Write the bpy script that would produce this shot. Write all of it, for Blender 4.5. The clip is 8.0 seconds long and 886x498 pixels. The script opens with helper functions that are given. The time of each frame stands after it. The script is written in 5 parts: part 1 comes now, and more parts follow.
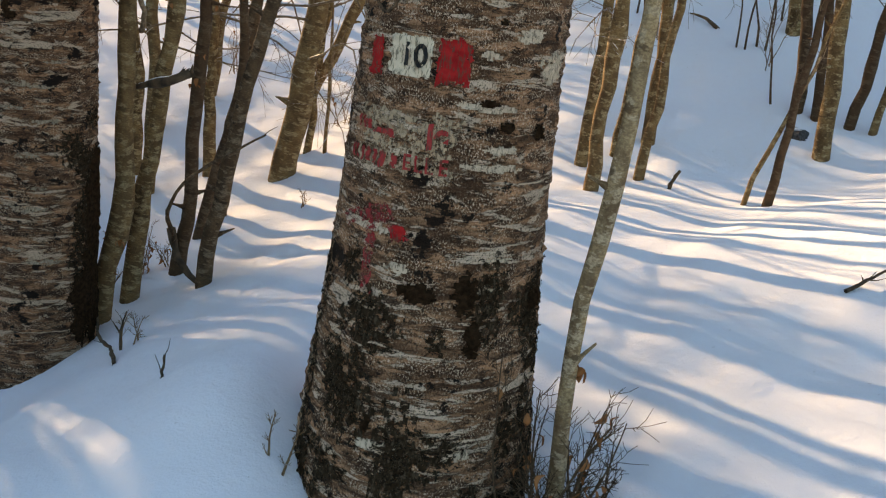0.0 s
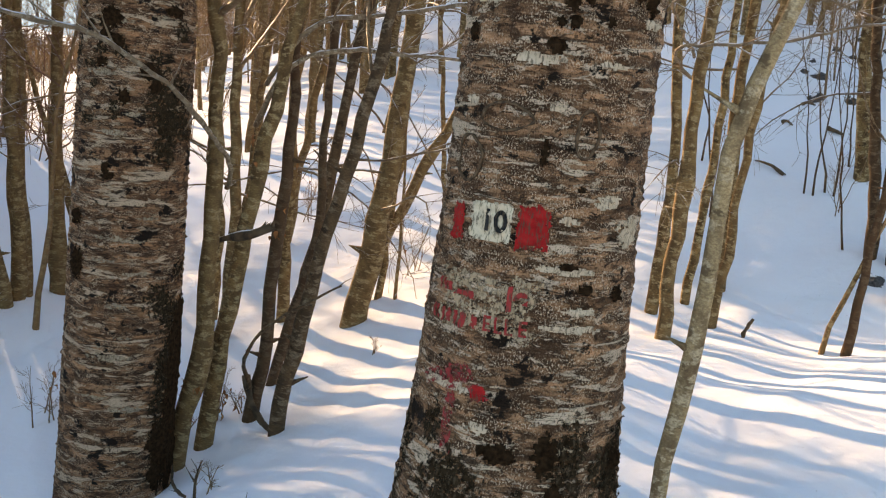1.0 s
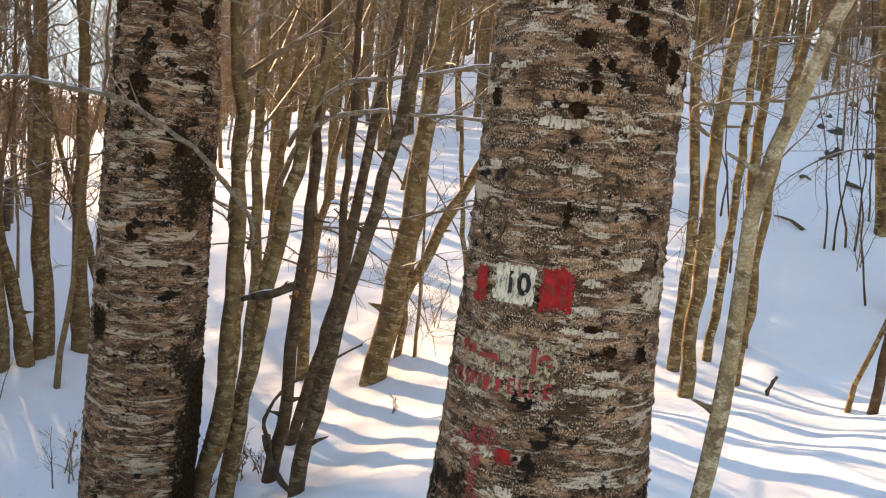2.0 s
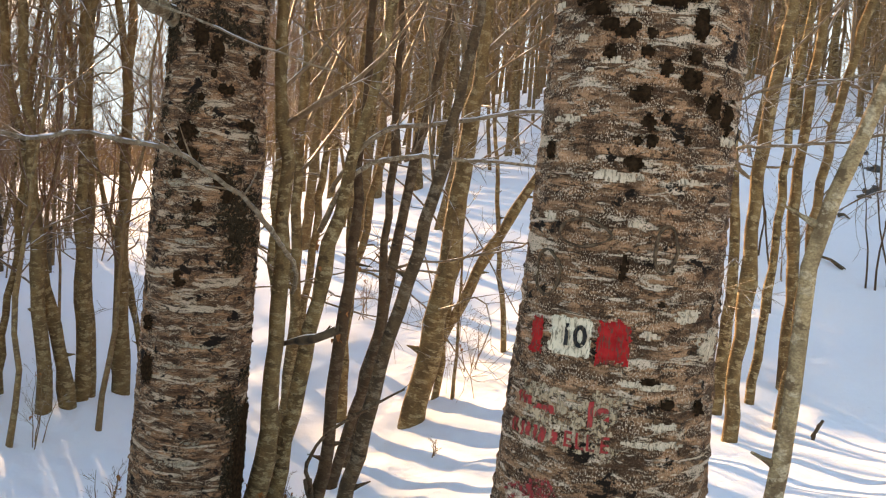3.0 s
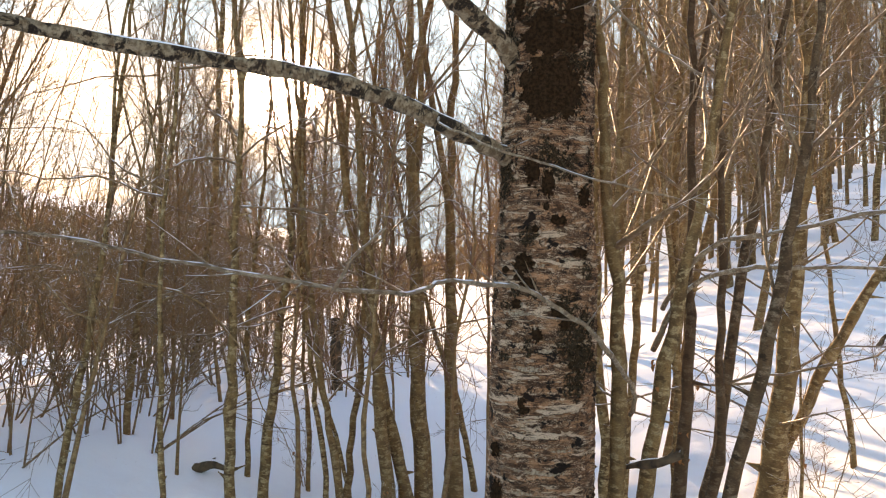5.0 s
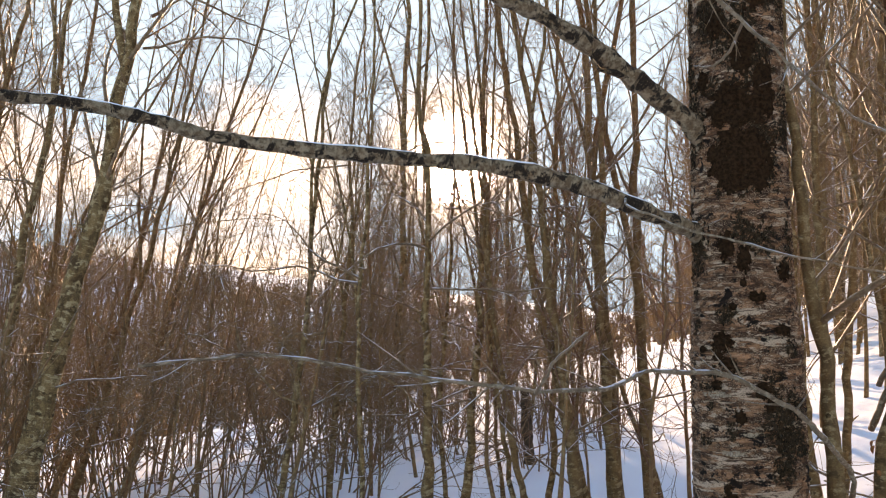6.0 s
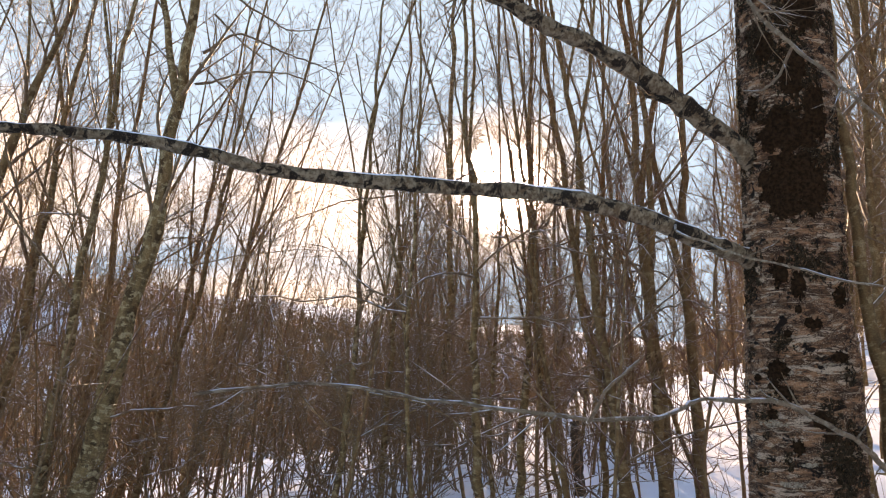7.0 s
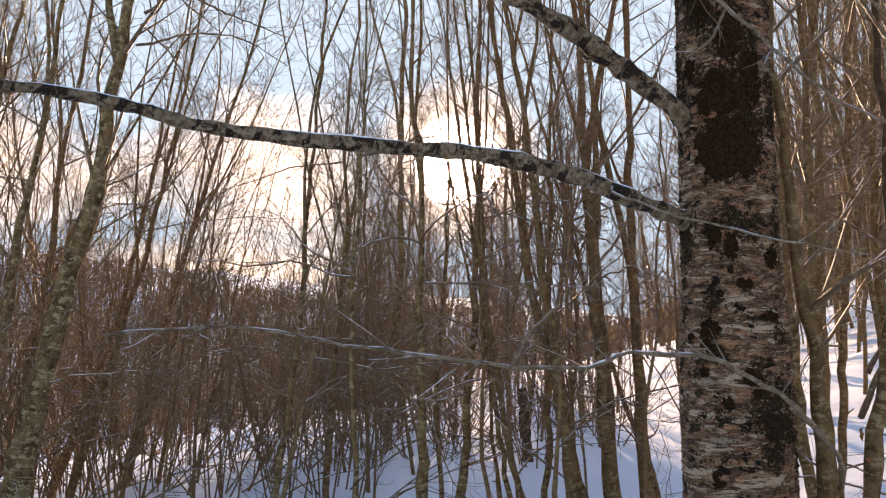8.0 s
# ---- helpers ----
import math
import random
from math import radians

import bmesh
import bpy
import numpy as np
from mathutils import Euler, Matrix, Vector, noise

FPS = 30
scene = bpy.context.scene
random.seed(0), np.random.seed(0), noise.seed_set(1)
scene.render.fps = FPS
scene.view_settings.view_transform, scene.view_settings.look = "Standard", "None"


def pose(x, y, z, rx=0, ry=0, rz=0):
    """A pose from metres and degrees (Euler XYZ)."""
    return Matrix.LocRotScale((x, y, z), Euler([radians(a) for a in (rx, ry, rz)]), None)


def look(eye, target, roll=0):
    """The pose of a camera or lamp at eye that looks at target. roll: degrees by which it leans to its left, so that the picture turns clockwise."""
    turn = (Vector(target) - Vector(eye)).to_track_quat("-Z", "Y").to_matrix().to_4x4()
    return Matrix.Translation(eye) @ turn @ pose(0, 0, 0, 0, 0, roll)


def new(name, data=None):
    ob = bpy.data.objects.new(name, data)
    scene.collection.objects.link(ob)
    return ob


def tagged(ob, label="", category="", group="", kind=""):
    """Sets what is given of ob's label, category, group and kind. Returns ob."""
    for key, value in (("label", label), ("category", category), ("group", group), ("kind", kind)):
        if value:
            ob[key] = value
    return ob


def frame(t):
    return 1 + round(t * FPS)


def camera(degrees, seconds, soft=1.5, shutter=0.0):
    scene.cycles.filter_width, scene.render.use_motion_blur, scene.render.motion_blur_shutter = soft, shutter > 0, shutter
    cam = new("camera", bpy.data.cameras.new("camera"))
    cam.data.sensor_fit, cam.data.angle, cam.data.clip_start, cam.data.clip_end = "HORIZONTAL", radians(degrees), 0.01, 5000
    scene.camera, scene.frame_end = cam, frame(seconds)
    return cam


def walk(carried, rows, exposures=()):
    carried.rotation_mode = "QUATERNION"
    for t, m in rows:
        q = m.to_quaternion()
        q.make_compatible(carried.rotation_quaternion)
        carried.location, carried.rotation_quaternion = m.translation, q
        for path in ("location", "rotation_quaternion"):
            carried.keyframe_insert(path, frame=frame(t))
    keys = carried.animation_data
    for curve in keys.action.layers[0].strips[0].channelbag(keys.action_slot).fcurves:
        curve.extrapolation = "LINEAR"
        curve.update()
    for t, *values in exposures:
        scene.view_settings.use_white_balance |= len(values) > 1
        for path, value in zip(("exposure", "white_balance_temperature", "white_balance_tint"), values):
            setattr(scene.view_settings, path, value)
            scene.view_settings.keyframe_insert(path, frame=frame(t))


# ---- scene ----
cam = camera(51.46, 8.0, soft=1.2)
PATH = [
    (0, (-0.0003, -0.0001, 1.15), (0.0783, 1.9041, 0.5437), 7.54),
    (0.5, (-0.0322, -0.0187, 1.1771), (-0.0703, 1.9337, 0.7449), 6.77),
    (1, (-0.0405, -0.0356, 1.2029), (-0.1362, 1.9345, 0.8721), 6.43),
    (1.5, (-0.0447, -0.038, 1.2057), (-0.1682, 1.9412, 0.9463), 6.16),
    (2.8, (-0.1001, -0.0617, 1.2479), (-0.2982, 1.9217, 1.0831), 5.66),
    (3, (-0.1174, -0.0653, 1.2511), (-0.3351, 1.9175, 1.1065), 5.54),
    (3.5, (-0.1604, -0.0761, 1.2747), (-0.4645, 1.8985, 1.1816), 4.97),
    (4, (-0.2071, -0.0915, 1.2872), (-0.6345, 1.8616, 1.2353), 4.22),
    (4.5, (-0.254, -0.1043, 1.3034), (-0.8576, 1.8024, 1.2849), 3.28),
    (5, (-0.2866, -0.1301, 1.3464), (-1.1257, 1.6851, 1.3789), 1.52),
    (5.2, (-0.2987, -0.1308, 1.3718), (-1.2301, 1.6381, 1.4322), 0.62),
    (6.3, (-0.3006, -0.1925, 1.4411), (-1.5152, 1.3842, 1.6379), -0.37),
    (6.5, (-0.2988, -0.1933, 1.4412), (-1.526, 1.3716, 1.6535), -0.45),
    (7, (-0.3052, -0.1875, 1.4304), (-1.5559, 1.3557, 1.6634), -0.63),
    (7.5, (-0.2939, -0.1839, 1.4161), (-1.5516, 1.3534, 1.6508), -0.66),
    (8, (-0.247, -0.1421, 1.371), (-1.4269, 1.4632, 1.5461), -0.68),
]
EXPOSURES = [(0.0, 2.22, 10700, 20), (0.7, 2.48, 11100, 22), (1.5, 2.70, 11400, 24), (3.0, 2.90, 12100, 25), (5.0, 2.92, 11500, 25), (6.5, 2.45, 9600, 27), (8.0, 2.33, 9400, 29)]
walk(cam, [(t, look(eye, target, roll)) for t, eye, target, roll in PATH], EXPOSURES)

# ---- light: a low winter sun ahead on the left, a hazy sky with thin cloud round it ----
SUN_AZ, SUN_EL = radians(35.3), radians(10.4)          # azimuth counted from +y towards -x
SUN_WAY = Vector((-math.sin(SUN_AZ) * math.cos(SUN_EL), math.cos(SUN_AZ) * math.cos(SUN_EL), math.sin(SUN_EL)))

world = bpy.data.worlds.new("winter_sky")
scene.world = world
world.use_nodes = True
wn, wl = world.node_tree.nodes, world.node_tree.links
wn.clear()
w_out = wn.new("ShaderNodeOutputWorld")
w_bg = wn.new("ShaderNodeBackground")
w_sky = wn.new("ShaderNodeTexSky")
w_sky.sky_type, w_sky.sun_disc = "NISHITA", False
w_sky.sun_elevation, w_sky.sun_rotation = SUN_EL, -SUN_AZ
w_sky.altitude, w_sky.air_density, w_sky.dust_density, w_sky.ozone_density = 1200, 0.85, 0.0, 1.5
w_coord = wn.new("ShaderNodeTexCoord")
w_map = wn.new("ShaderNodeMapping")
w_map.inputs["Scale"].default_value = (1.0, 1.0, 2.6)
w_cloud = wn.new("ShaderNodeTexNoise")
w_cloud.inputs["Scale"].default_value, w_cloud.inputs["Detail"].default_value = 2.6, 6
w_ramp = wn.new("ShaderNodeValToRGB")
w_ramp.color_ramp.elements[0].position, w_ramp.color_ramp.elements[1].position = 0.48, 0.62
w_dot = wn.new("ShaderNodeVectorMath")
w_dot.operation = "DOT_PRODUCT"
w_dot.inputs[1].default_value = SUN_WAY
w_near = wn.new("ShaderNodeMapRange")                   # cloud is bright near the sun, pale away from it
w_near.inputs["From Min"].default_value, w_near.inputs["From Max"].default_value = 0.80, 1.0
w_near.inputs["To Min"].default_value, w_near.inputs["To Max"].default_value = 0.0, 1.0
w_pow = wn.new("ShaderNodeMath")
w_pow.operation = "POWER"
w_pow.inputs[1].default_value = 2.0
w_lift = wn.new("ShaderNodeMath")
w_lift.operation = "MULTIPLY_ADD"
w_lift.inputs[1].default_value, w_lift.inputs[2].default_value = 1.0, 2.8
w_white = wn.new("ShaderNodeMixRGB")
w_white.blend_type = "MULTIPLY"
w_white.inputs[0].default_value = 1.0
w_white.inputs[1].default_value = (1.0, 0.97, 0.93, 1)
w_side = wn.new("ShaderNodeVectorMath")
w_side.operation = "DOT_PRODUCT"
w_side.inputs[1].default_value = Vector((-math.sin(radians(57)), math.cos(radians(57)), math.tan(radians(6)))).normalized()
w_clear = wn.new("ShaderNodeMixRGB")                    # thin mountain air
w_clear.blend_type = "MULTIPLY"
w_clear.inputs[0].default_value = 1.0
w_clear.inputs[2].default_value = (0.71, 0.96, 1.13, 1)
w_mask = wn.new("ShaderNodeMapRange")                   # the cloud bank lies beside the sun
w_mask.interpolation_type = "SMOOTHSTEP"
w_mask.inputs["From Min"].default_value, w_mask.inputs["From Max"].default_value = 0.952, 0.984
w_sep = wn.new("ShaderNodeSeparateXYZ")
w_low = wn.new("ShaderNodeMapRange")                    # more cloud low over the horizon
w_low.interpolation_type = "SMOOTHSTEP"
w_low.inputs["From Min"].default_value, w_low.inputs["From Max"].default_value = math.sin(radians(17.0)), math.sin(radians(8.0))
w_low.inputs["To Min"].default_value, w_low.inputs["To Max"].default_value = -0.06, 0.14
w_sum = wn.new("ShaderNodeMath")
w_cover = wn.new("ShaderNodeMath")
w_cover.operation = "MULTIPLY"
w_veil = wn.new("ShaderNodeMath")                       # thin cloud veils the sky round the sun
w_veil.operation = "MAXIMUM"
w_round = wn.new("ShaderNodeMapRange")
w_round.interpolation_type = "SMOOTHSTEP"
w_round.inputs["From Min"].default_value, w_round.inputs["From Max"].default_value = 0.9950, 0.9993
w_mix = wn.new("ShaderNodeMixRGB")
w_haze = wn.new("ShaderNodeMixRGB")                     # even haze, no brighter than this
w_haze.blend_type = "DARKEN"
w_haze.inputs[0].default_value = 1.0
w_haze.inputs[2].default_value = (0.92, 1.55, 2.25, 1)
w_disc = wn.new("ShaderNodeMapRange")                   # the sun's own blaze through the haze
w_disc.inputs["From Min"].default_value, w_disc.inputs["From Max"].default_value = math.cos(radians(3.1)), math.cos(radians(0.9))
w_disc.inputs["To Min"].default_value, w_disc.inputs["To Max"].default_value = 0.0, 110.0
w_disc.interpolation_type = "SMOOTHSTEP"
w_add = wn.new("ShaderNodeMixRGB")
w_add.blend_type = "ADD"
w_add.inputs[0].default_value = 1.0
for a, b in ((w_coord.outputs["Generated"], w_map.inputs["Vector"]), (w_map.outputs[0], w_cloud.inputs["Vector"]), (w_coord.outputs["Generated"], w_sep.inputs[0]), (w_sep.outputs["Z"], w_low.inputs["Value"]), (w_low.outputs[0], w_sum.inputs[0]), (w_cloud.outputs["Fac"], w_sum.inputs[1]), (w_sum.outputs[0], w_ramp.inputs[0]),
             (w_coord.outputs["Generated"], w_dot.inputs[0]), (w_dot.outputs["Value"], w_near.inputs["Value"]), (w_near.outputs[0], w_pow.inputs[0]),
             (w_pow.outputs[0], w_lift.inputs[0]), (w_lift.outputs[0], w_white.inputs[2]), (w_coord.outputs["Generated"], w_side.inputs[0]), (w_side.outputs["Value"], w_mask.inputs["Value"]), (w_mask.outputs[0], w_cover.inputs[0]), (w_ramp.outputs[0], w_cover.inputs[1]), (w_cover.outputs[0], w_veil.inputs[0]), (w_dot.outputs["Value"], w_round.inputs["Value"]), (w_round.outputs[0], w_veil.inputs[1]), (w_veil.outputs[0], w_mix.inputs[0]), (w_sky.outputs[0], w_clear.inputs[1]), (w_clear.outputs[0], w_haze.inputs[1]), (w_haze.outputs[0], w_mix.inputs[1]),
             (w_white.outputs[0], w_mix.inputs[2]), (w_dot.outputs["Value"], w_disc.inputs["Value"]), (w_mix.outputs[0], w_add.inputs[1]),
             (w_disc.outputs[0], w_add.inputs[2]), (w_add.outputs[0], w_bg.inputs["Color"]), (w_bg.outputs[0], w_out.inputs["Surface"])):
    wl.new(a, b)
w_bg.inputs["Strength"].default_value = 0.122

sun = new("sun", bpy.data.lights.new("sun", "SUN"))
sun.data.energy, sun.data.angle, sun.data.color = 2.15, radians(0.5), (1.0, 0.87, 0.68)
sun.matrix_world = look(SUN_WAY * 100, (0, 0, 0))


# ---- materials ----
class Nodes:
    """A small builder for one procedural material."""

    def __init__(self, name, rough=0.85, spec=0.25):
        self.mat = bpy.data.materials.new(name)
        self.mat.use_nodes = True
        self.n, self.l = self.mat.node_tree.nodes, self.mat.node_tree.links
        self.bsdf = self.n["Principled BSDF"]
        self.bsdf.inputs["Roughness"].default_value = rough
        self.bsdf.inputs["Specular IOR Level"].default_value = spec
        self.height = None

    def node(self, kind, **values):
        nd = self.n.new(kind)
        for key, v in values.items():
            nd.inputs[key].default_value = v
        return nd

    def coord(self, kind="Object", scale=(1, 1, 1), source=None):
        m = self.node("ShaderNodeMapping", Scale=scale)
        if source is None:
            source = self.n.new("ShaderNodeTexCoord").outputs[kind]
        self.l.new(source, m.inputs["Vector"])
        return m.outputs[0]

    def noise(self, vec, scale, detail=4.0, rough=0.55, distortion=0.0):
        nd = self.node("ShaderNodeTexNoise", Scale=scale, Detail=detail, Roughness=rough, Distortion=distortion)
        self.l.new(vec, nd.inputs["Vector"])
        return nd.outputs["Fac"]

    def voronoi(self, vec, scale, feature="F1"):
        nd = self.node("ShaderNodeTexVoronoi", Scale=scale)
        nd.feature = feature
        self.l.new(vec, nd.inputs["Vector"])
        return nd.outputs["Distance"]

    def step(self, value, lo, hi, a=0.0, b=1.0):
        nd = self.node("ShaderNodeMapRange")
        nd.interpolation_type = "SMOOTHSTEP"
        for key, v in (("From Min", lo), ("From Max", hi), ("To Min", a), ("To Max", b)):
            nd.inputs[key].default_value = v
        self.l.new(value, nd.inputs["Value"])
        return nd.outputs[0]

    def math(self, op, a, b):
        nd = self.n.new("ShaderNodeMath")
        nd.operation = op
        for k, v in enumerate((a, b)):
            if isinstance(v, (int, float)):
                nd.inputs[k].default_value = v
            else:
                self.l.new(v, nd.inputs[k])
        return nd.outputs[0]

    def mix(self, fac, a, b, blend="MIX"):
        nd = self.n.new("ShaderNodeMixRGB")
        nd.blend_type = blend
        for k, v in enumerate((fac, a, b)):
            if isinstance(v, (int, float)):
                nd.inputs[k].default_value = v
            elif isinstance(v, tuple):
                nd.inputs[k].default_value = (*v, 1.0)
            else:
                self.l.new(v, nd.inputs[k])
        return nd.outputs[0]

    def up(self):
        """How far a face looks upwards."""
        g = self.n.new("ShaderNodeNewGeometry")
        s = self.n.new("ShaderNodeSeparateXYZ")
        self.l.new(g.outputs["Normal"], s.inputs[0])
        return s.outputs["Z"]

    def random(self):
        return self.n.new("ShaderNodeObjectInfo").outputs["Random"]

    def done(self, colour, height=None, strength=0.5, distance=0.01):
        if isinstance(colour, tuple):
            self.bsdf.inputs["Base Color"].default_value = (*colour, 1.0)
        else:
            self.l.new(colour, self.bsdf.inputs["Base Color"])
        if height is not None:
            b = self.node("ShaderNodeBump", Strength=strength, Distance=distance)
            self.l.new(height, b.inputs["Height"])
            self.l.new(b.outputs[0], self.bsdf.inputs["Normal"])
        return self.mat


def old_bark(name, base, dark, pale, moss, moss_lo, pale_lo, seed):
    """Old beech bark: level wavy bands, pale plates, a fine pale granulation, dark pits and some moss. UV is in metres: round, up."""
    k = Nodes(name, 0.9, 0.15)
    uv = k.coord("UV")
    sh = k.node("ShaderNodeVectorMath")
    k.l.new(uv, sh.inputs[0])
    sh.inputs[1].default_value = (seed, seed * 1.7, 0)
    uv = sh.outputs[0]
    wide = k.coord(source=uv, scale=(1, 2.8, 1))
    band = k.coord(source=uv, scale=(1, 7.0, 1))
    tall = k.coord(source=uv, scale=(3.5, 1, 1))
    grain = k.noise(k.coord(source=uv, scale=(1.5, 1, 1)), 170, 3, 0.7)
    rings = k.noise(band, 5.0, 6, 0.62, 0.45)
    tone = k.noise(wide, 6, 5, 0.65)
    c = k.mix(k.step(rings, 0.42, 0.56), tuple(0.3 * v + 0.7 * w for v, w in zip(base, dark)), base)
    c = k.mix(k.step(rings, 0.56, 0.64, 0, 0.75), c, tuple(min(0.8, v * 1.55) for v in base))
    c = k.mix(k.step(tone, 0.50, 0.64, 0, 0.75), c, dark)
    mottle = k.step(k.noise(k.coord(source=uv, scale=(1, 2.0, 1)), 15, 6, 0.72, 0.5), 0.49, 0.55, 0, 0.88)
    c = k.mix(mottle, c, dark)
    plates = k.math("MULTIPLY", k.step(k.noise(band, 3.6, 6, 0.62, 0.6), pale_lo, pale_lo + 0.02), k.step(grain, 0.34, 0.46, 0.25, 1))
    chips = k.math("MULTIPLY", k.step(k.noise(k.coord(source=uv, scale=(1, 3.2, 1)), 13, 5, 0.68, 0.5), 0.575, 0.60), k.step(grain, 0.38, 0.48, 0.15, 0.9))
    plates = k.math("MAXIMUM", plates, chips)
    c = k.mix(plates, c, pale)
    seam = k.step(k.noise(k.coord(source=uv, scale=(1, 8.0, 1)), 8, 5, 0.62, 0.8), 0.59, 0.62, 0, 0.9)
    c = k.mix(seam, c, dark)
    crumb = k.math("MULTIPLY", k.step(grain, 0.54, 0.59), k.step(k.noise(wide, 10, 5, 0.65), 0.44, 0.58, 0.12, 0.95))
    c = k.mix(crumb, c, pale)
    c = k.mix(k.step(grain, 0.45, 0.36, 0.0, 0.85), c, dark)
    patch = k.step(k.noise(k.coord(source=uv, scale=(1, 1.5, 1)), 8.0, 7, 0.7, 0.3), moss_lo, moss_lo + 0.03)
    c = k.mix(patch, c, moss)
    pits = k.step(k.noise(k.coord(source=uv, scale=(1, 1.5, 1)), 34, 5, 0.7, 0.5), 0.60, 0.63, 0, 0.9)
    c = k.mix(pits, c, tuple(0.7 * v + 0.3 * w for v, w in zip(moss, dark)))
    crack = k.step(k.noise(tall, 40, 4, 0.6), 0.60, 0.68, 0, 0.5)
    c = k.mix(crack, c, dark)
    h = k.math("ADD", k.math("MULTIPLY", rings, 0.8), k.math("MULTIPLY", grain, 0.4))
    h = k.math("ADD", h, k.math("MULTIPLY", plates, 0.25))
    h = k.math("SUBTRACT", h, k.math("MULTIPLY", k.math("MAXIMUM", crack, seam), 0.4))
    return k.done(c, h, 1.0, 0.014)


def stem_bark(name, base, dark, pale, scale=1.0, snow=0.0, rough=0.9, spec=0.15):
    """Thin bark: streaks along, pale lichen, each tree a little different; snow lies where faces look up."""
    k = Nodes(name, rough, spec)
    uv = k.coord("UV", (1, 1, 1))
    wide = k.coord(source=uv, scale=(1, 0.35, 1))
    rnd = k.random()
    tone = k.noise(wide, 16 * scale, 5, 0.65)
    fine = k.noise(uv, 150 * scale, 3, 0.7)
    c = k.mix(k.step(tone, 0.36, 0.62), dark, base)
    c = k.mix(k.step(k.noise(uv, 24 * scale, 5, 0.65), 0.52, 0.57, 0, 0.85), c, pale)
    c = k.mix(k.step(k.noise(uv, 13 * scale, 6, 0.7), 0.58, 0.63, 0, 0.85), c, tuple(v * 0.4 for v in dark))
    c = k.mix(k.step(fine, 0.40, 0.60, 0.55, 0.0), c, dark)
    c = k.mix(k.step(fine, 0.60, 0.70, 0.0, 0.4), c, pale)
    c = k.mix(k.math("MULTIPLY", rnd, 0.6), c, (base[0] * 0.60, base[1] * 0.53, base[2] * 0.55))
    if snow:
        lie = k.math("MULTIPLY", k.step(k.up(), 0.45, 0.75), k.step(k.noise(k.coord("Object"), 9, 3), 0.5 - 0.2 * snow, 0.62 - 0.2 * snow, 0, 0.95))
        c = k.mix(lie, c, (0.80, 0.83, 0.88))
    return k.done(c, k.math("ADD", tone, k.math("MULTIPLY", fine, 0.6)), 0.9, 0.008)


def bough_bark(name, base, dark, pale):
    """Bark of an old bough: pale lichen broken by dark bands that run round it."""
    k = Nodes(name, 0.85, 0.2)
    uv = k.coord("UV")
    band = k.noise(k.coord(source=uv, scale=(0.7, 1, 1)), 15, 6, 0.68, 0.6)
    fine = k.noise(uv, 120, 4, 0.7)
    c = k.mix(k.step(k.noise(uv, 30, 5, 0.65), 0.40, 0.60), base, pale)
    c = k.mix(k.step(band, 0.50, 0.56), c, dark)
    c = k.mix(k.step(fine, 0.56, 0.68, 0.0, 0.6), c, pale)
    c = k.mix(k.step(fine, 0.44, 0.32, 0.0, 0.6), c, dark)
    return k.done(c, k.math("ADD", band, k.math("MULTIPLY", fine, 0.6)), 1.0, 0.012)


BARK_MAIN = old_bark("bark_main", (0.460, 0.222, 0.116), (0.066, 0.029, 0.014), (0.78, 0.570, 0.405), (0.022, 0.012, 0.007), 0.590, 0.575, 3.1)
BARK_SECOND = old_bark("bark_second", (0.370, 0.176, 0.090), (0.052, 0.022, 0.011), (0.64, 0.455, 0.315), (0.020, 0.011, 0.007), 0.570, 0.570, 17.3)
BARK_STEM = stem_bark("bark_stem", (0.330, 0.205, 0.090), (0.072, 0.040, 0.018), (0.56, 0.42, 0.23))
BARK_TWIG = stem_bark("bark_twig", (0.310, 0.186, 0.092), (0.120, 0.066, 0.034), (0.44, 0.32, 0.19), 1.0, 0.14, 0.55, 0.4)
BARK_FAR = stem_bark("bark_far", (0.300, 0.185, 0.090), (0.140, 0.080, 0.042), (0.37, 0.25, 0.14), 0.5)
BARK_BIRCH = stem_bark("bark_pale", (0.56, 0.385, 0.200), (0.105, 0.060, 0.032), (0.72, 0.55, 0.35))
BARK_BOUGH = bough_bark("bark_bough", (0.16, 0.098, 0.054), (0.028, 0.016, 0.009), (0.34, 0.245, 0.155))
BARK_FROST = stem_bark("bark_frost", (0.36, 0.26, 0.165), (0.16, 0.105, 0.065), (0.50, 0.40, 0.28), 1.5, 0.22)
BARK_SHRUB = stem_bark("bark_shrub", (0.340, 0.185, 0.074), (0.120, 0.066, 0.028), (0.42, 0.29, 0.14), 1.0, 0.06, 0.6, 0.35)
BARK_DARK = stem_bark("bark_dark", (0.150, 0.088, 0.046), (0.060, 0.035, 0.020), (0.24, 0.17, 0.11))
BARK_RED = stem_bark("bark_red", (0.27, 0.145, 0.090), (0.15, 0.075, 0.050), (0.34, 0.22, 0.15), 1.0, 0.25)


def snow_material():
    k = Nodes("snow", 0.9, 0.05)
    v = k.coord("Object")
    big, mid, fine = k.noise(v, 0.9, 4), k.noise(v, 7, 4, 0.6), k.noise(v, 160, 2, 0.7)
    c = k.mix(k.step(big, 0.3, 0.7), (0.86, 0.885, 0.93), (0.90, 0.91, 0.93))
    litter = k.math("MULTIPLY", k.step(k.noise(v, 55, 2, 0.5), 0.74, 0.77), k.step(big, 0.45, 0.6, 0, 0.6))
    c = k.mix(litter, c, (0.22, 0.14, 0.08))
    h = k.math("ADD", k.math("MULTIPLY", mid, 0.8), k.math("MULTIPLY", fine, 0.14))
    return k.done(c, h, 0.5, 0.03)


